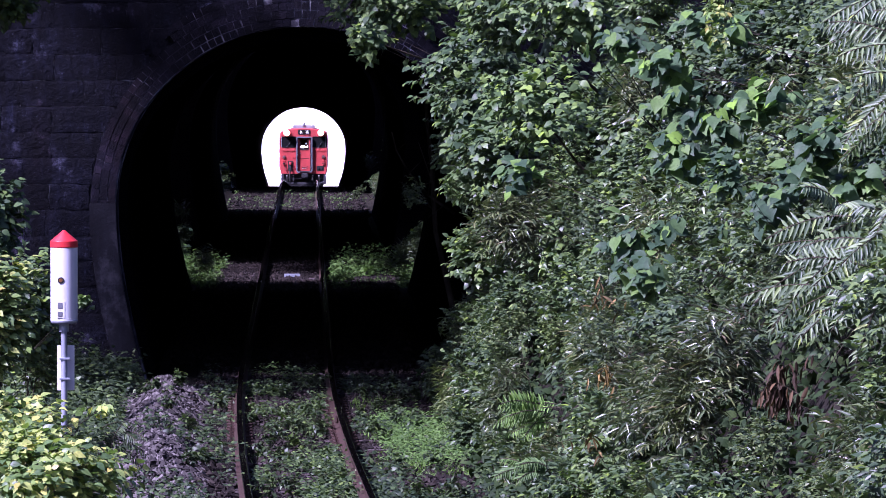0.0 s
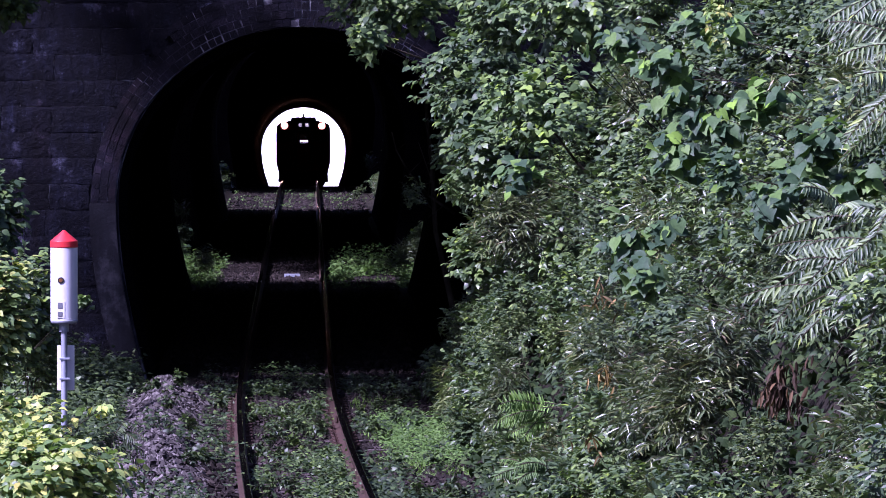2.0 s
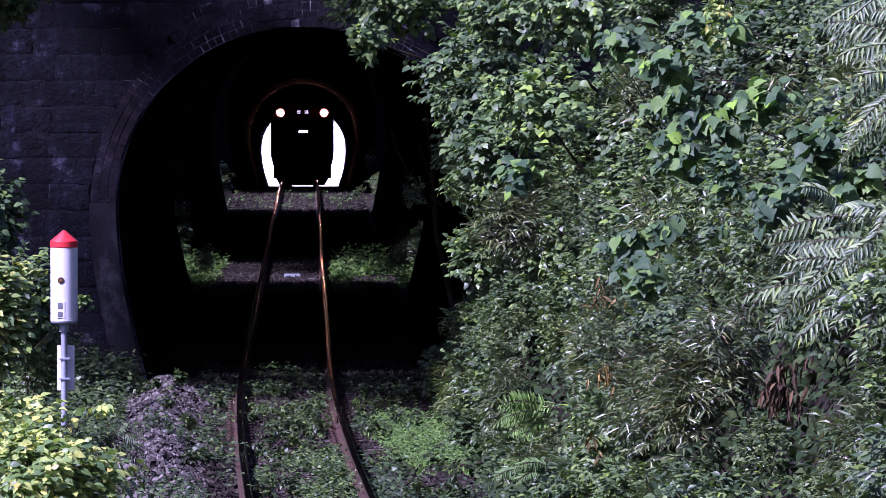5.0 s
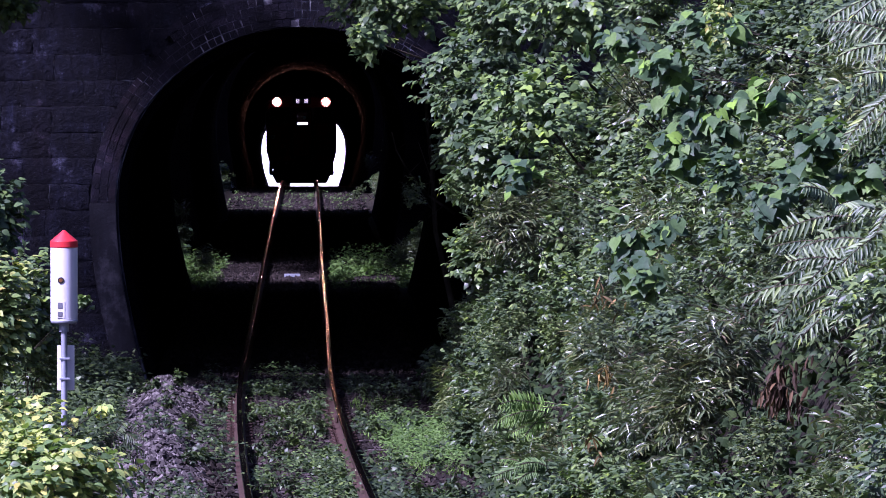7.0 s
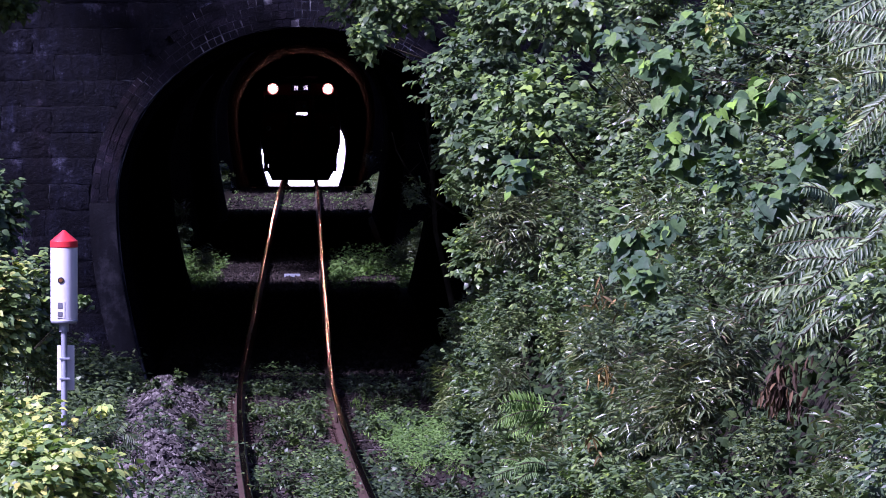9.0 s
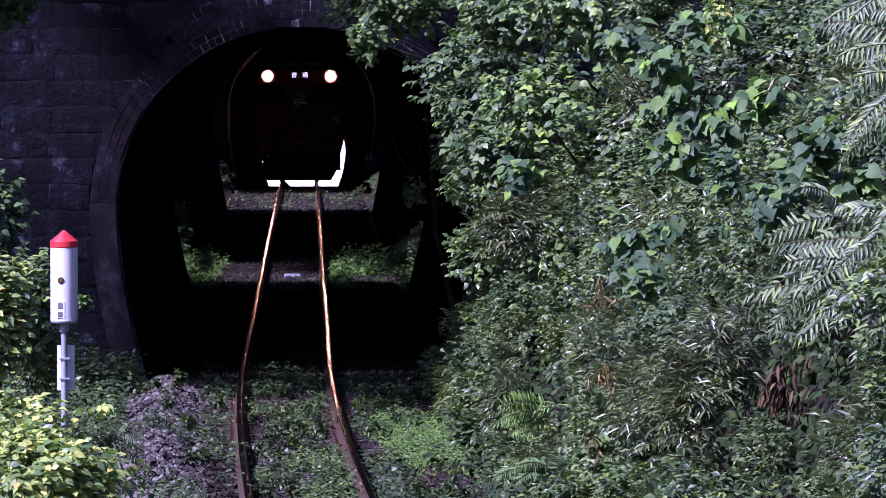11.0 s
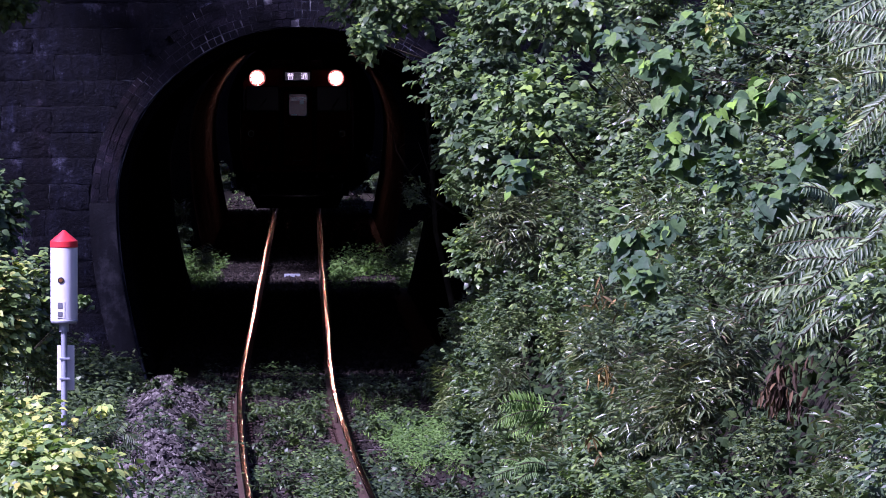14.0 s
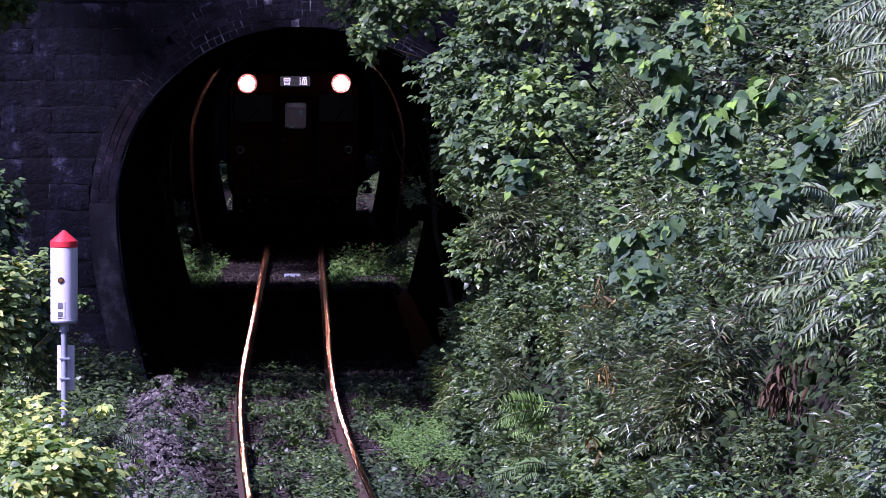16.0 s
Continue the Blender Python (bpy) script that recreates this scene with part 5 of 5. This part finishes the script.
weeds("gap_weeds", scatter(rng, 420, -2.3, -1.3, 129.5, 143.0, patchy(1.2, -0.1, 15.0)), rng, 0.06, "leaf_grass", "clumps of bright low weeds between the tunnels", height=0.3)
weeds("gap_weeds", scatter(rng, 420, -1.9, 1.9, 190, 218, patchy(1.2, 0.18, 14.0)), rng, 0.06, "leaf_grass", "sparse low weeds on the ballast between the tunnels", height=0.16)
blades("gap_grass", scatter(rng, 700, 0.8, 2.3, 129.5, 146.0, patchy(1.4, 0.05, 12.0)), rng, 0.1, 0.1, 0.8, "leaf_grass", "green grass between the tunnels")
blades("gap_grass", scatter(rng, 300, -2.3, -1.4, 129.5, 146.0), rng, 0.12, 0.1, 0.8, "leaf_grass", "green grass between the tunnels")
blades("far_grass", np.concatenate([scatter(rng, 1000, -5, -1.2, 412, 444), scatter(rng, 1000, 1.2, 5, 412, 444)]), rng, 0.3, 0.1, 0.45, "leaf_pale", "sunlit yellow-green grass beyond the last tunnel")
blades("gap_grass", scatter(rng, 700, -1.6, 1.6, 189.5, 219, patchy(1.2, 0.15, 4.0)), rng, 0.08, 0.1, 0.8, "leaf_grass", "sparse grass between the tunnels")


# ---- sleepers ----
def build_sleepers():
    bm = box(-1.05, 1.05, -0.1, 0.1, -0.07, 0.07, 0.012)
    me = bpy.data.meshes.new("sleeper")
    bm.to_mesh(me)
    bm.free()
    me.materials.append(M["wood"])
    cb = box(-0.06, 0.07, -0.07, 0.07, -0.01, 0.008)
    for a, b in (((0.0, -0.04, 0.0), (0.015, -0.045, 0.05)), ((0.015, -0.045, 0.05), (0.05, 0.0, 0.055)), ((0.05, 0.0, 0.055), (0.015, 0.045, 0.05)), ((0.015, 0.045, 0.05), (-0.05, 0.03, 0.01))):
        cb = rod(a, b, 0.012, None, 5, cb)
    clip = bpy.data.meshes.new("rail_clip")
    cb.to_mesh(clip)
    cb.free()
    clip.materials.append(M["rust"])
    rs = random.Random(3)
    for y0, y1 in ((52.0, 99.0), (127.0, 147.0), (185.0, 235.0)):
        y = y0
        while y < y1:
            ob = new("sleeper", me)
            ob.parent = track
            ob.matrix_basis = pose(cx(y) + rs.uniform(-0.03, 0.03), y, rz(y) - 0.252 + rs.uniform(-0.014, 0.01), rs.uniform(-1, 1), 0, 1.06 + rs.uniform(-1, 1))
            if 77 < y < 87.5:
                for side in (-0.566, 0.566):
                    for out in (-1, 1):
                        co = new("rail_clip", clip)
                        co.parent = track
                        co.matrix_basis = Matrix.Translation((cx(y) + side + out * 0.085, y, rz(y) - 0.175)) @ Matrix.Diagonal((out, 1, 1, 1))
            y += 0.61 + rs.uniform(-0.02, 0.02)


build_sleepers()


part("track_marker", box(cx(136.5) - 0.15, cx(136.5) + 0.15, 136.45, 136.55, -0.19, -0.12, 0.01), "galvanised", track, "small pale grey marker block between the rails")


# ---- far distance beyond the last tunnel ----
# emissive sheet stands in for the blown-out sky
glow("bright_sky_glow", (1.0, 1.0, 1.0), 2.5)
tagged(raw("backdrop", [(-400, 1400, -80), (400, 1400, -80), (400, 1400, 260), (-400, 1400, 260)], [(0, 1, 2, 3)], "bright_sky_glow"), "glowing sheet for the bright white sky beyond the tunnels", "backdrop", kind="structure")


# the field's sunlight and haze are put into its emission
glow("hazy_field_glow", (1.0, 1.0, 0.62), 0.55)
tagged(raw("backdrop_field", [(-400, 1396, -80), (400, 1396, -80), (400, 1396, -20.2), (-400, 1396, -20.2)], [(0, 1, 2, 3)], "hazy_field_glow"), "glowing sheet for a hazy yellow-green field, sunlight put into its glow", "backdrop", kind="structure")
for k, (dx, dz, r) in enumerate(((2.45, 1.7, 0.3), (2.5, 2.3, 0.22), (-2.5, 1.2, 0.25), (-2.5, 2.4, 0.2))):
    grow("mid", (cx(411.8) + dx, 411.9, rz(411.8) + dz), (r, 0.3, r), 40, 470 + k, label="leaves hanging at the far tunnel mouth", face=(0, 0, 0), inner=0.2, root=(0.4 if dx > 0 else -0.4, 0, 0.1))


# ---- masonry of the first portal ----
def build_portal_stones():
    wall = portals[0]
    y = TUNNELS[0][0]
    foot, half, zc, rise = MOUTH
    x0, ring = cx(y) + offset(y), 0.36
    rs = random.Random(9)

    def reach(z):
        """Half width of arch and ring together at the height z."""
        if z <= zc:
            f = max(0.0, (z + 0.35) / (zc + 0.35))
            return foot + (half - foot) * math.sin(f * math.pi / 2) + ring
        return (half + ring) * math.sqrt(max(0.0, 1 - ((z - zc) / (rise + ring)) ** 2))

    def rough_block():
        """A hewn block of unit size with an uneven face towards -y."""
        nx, nz = 5, 4
        verts, faces = [], []
        for b in range(nz + 1):
            for a in range(nx + 1):
                rim = a in (0, nx) or b in (0, nz)
                verts.append((a / nx - 0.5 + rs.uniform(-0.025, 0.025), -0.5 + (rs.uniform(0.0, 0.12) if rim else rs.uniform(-0.12, 0.1)), b / nz - 0.5 + rs.uniform(-0.035, 0.035)))
        w = nx + 1
        for b in range(nz):
            for a in range(nx):
                p = b * w + a
                faces.append((p, p + 1, p + w + 1, p + w))
        edge = list(range(nx)) + [b * w + nx for b in range(nz)] + [nz * w + a for a in range(nx, 0, -1)] + [b * w for b in range(nz, 0, -1)]
        first = len(verts)
        verts += [(verts[p][0], 0.5, verts[p][2]) for p in edge]
        m = len(edge)
        for k in range(m):
            faces.append((edge[(k + 1) % m], edge[k], first + k, first + (k + 1) % m))
        me = bpy.data.meshes.new("stone_block")
        me.from_pydata(verts, [], faces)
        me.polygons.foreach_set("use_smooth", [k < nx * nz for k in range(len(faces))])
        me.materials.append(M["block"])
        return me

    shapes = [rough_block() for _ in range(9)]
    h = 0.337
    for row in range(21):
        z = -0.35 + row * h
        inner = min(reach(z), reach(z + h))
        for side, limit in ((-1, 6.2), (1, 6.0)):
            a = inner
            while a < limit:
                w = rs.uniform(0.5, 0.95)
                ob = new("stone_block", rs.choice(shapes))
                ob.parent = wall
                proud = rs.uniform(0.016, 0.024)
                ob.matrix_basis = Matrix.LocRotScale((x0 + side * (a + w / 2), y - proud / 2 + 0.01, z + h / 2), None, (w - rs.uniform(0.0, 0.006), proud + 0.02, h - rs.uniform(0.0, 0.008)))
                a += w
    bm = box(-0.5, 0.5, -0.5, 0.5, -0.5, 0.5)
    for v in bm.verts:
        v.co += Vector((rs.uniform(-0.04, 0.04), 0, rs.uniform(-0.04, 0.04)))
    bme = bpy.data.meshes.new("brick")
    bm.to_mesh(bme)
    bm.free()
    bme.materials.append(M["brick"])

    def on_arch(off, a):
        return x0 + (half + off) * math.cos(a), zc + (rise + off) * math.sin(a)

    for name, lo, hi, a0, a1 in (("arch_mortar", 0.006, 0.322, 0.0, math.pi), ("crown_mortar", 0.322, 0.535, math.pi / 2 - 0.6, math.pi / 2 + 0.6)):
        back = []
        for off in (lo, hi):
            pts = [on_arch(off, a0 + (a1 - a0) * k / 40) for k in range(41)]
            back.append([(px, y - 0.064, pz) for px, pz in pts])
        loft(name, back, "mortar_pale", wall, "pale lime mortar of the arch", False)
    for q in range(5):
        off = 0.006 + (q + 0.5) * 0.107
        n = int(math.pi * (half + off) / 0.1)
        for k in range(n):
            a = math.pi * (k + 0.5 + 0.5 * (q % 2)) / n + rs.uniform(-0.002, 0.002)
            if rs.random() < 0.015 or (q > 2 and abs(a - math.pi / 2) > 0.6 + 0.22 * rs.random()):
                continue
            px, pz = on_arch(off, a)
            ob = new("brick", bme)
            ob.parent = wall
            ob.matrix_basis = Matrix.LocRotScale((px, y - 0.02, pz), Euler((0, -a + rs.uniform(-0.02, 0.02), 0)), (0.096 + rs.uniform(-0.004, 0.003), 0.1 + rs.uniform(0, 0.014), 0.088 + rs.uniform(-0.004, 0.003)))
    for side in (-1, 1):
        pts = []
        for k in range(9):
            z = -0.35 + (zc + 0.35) * k / 8
            pts.append((side * (reach(z) - ring + 0.005), z))
        out = [(side * (reach(z) - 0.01), z) for _, z in pts[::-1]]
        ol = [(x0 + a, b) for a, b in pts + out]
        if side > 0:
            ol = ol[::-1]
        tagged(slab("arch_pier", ol, y - 0.075, y + 0.01, "concrete", wall), "weathered concrete pier under the arch, shade put into its tone")


build_portal_stones()


def motions():
    rows = []
    for i in range(33):
        t = i * 0.5
        y = 424.7 - 19.28 * t + 0.1516 * t * t
        tilt = math.degrees(math.atan((rz(y + 20) - rz(y)) / 20))
        rows.append((t, pose(cx(y), y, rz(y), tilt, 0, math.degrees(math.atan(0.0185)))))
    walk(train, rows)


motions()
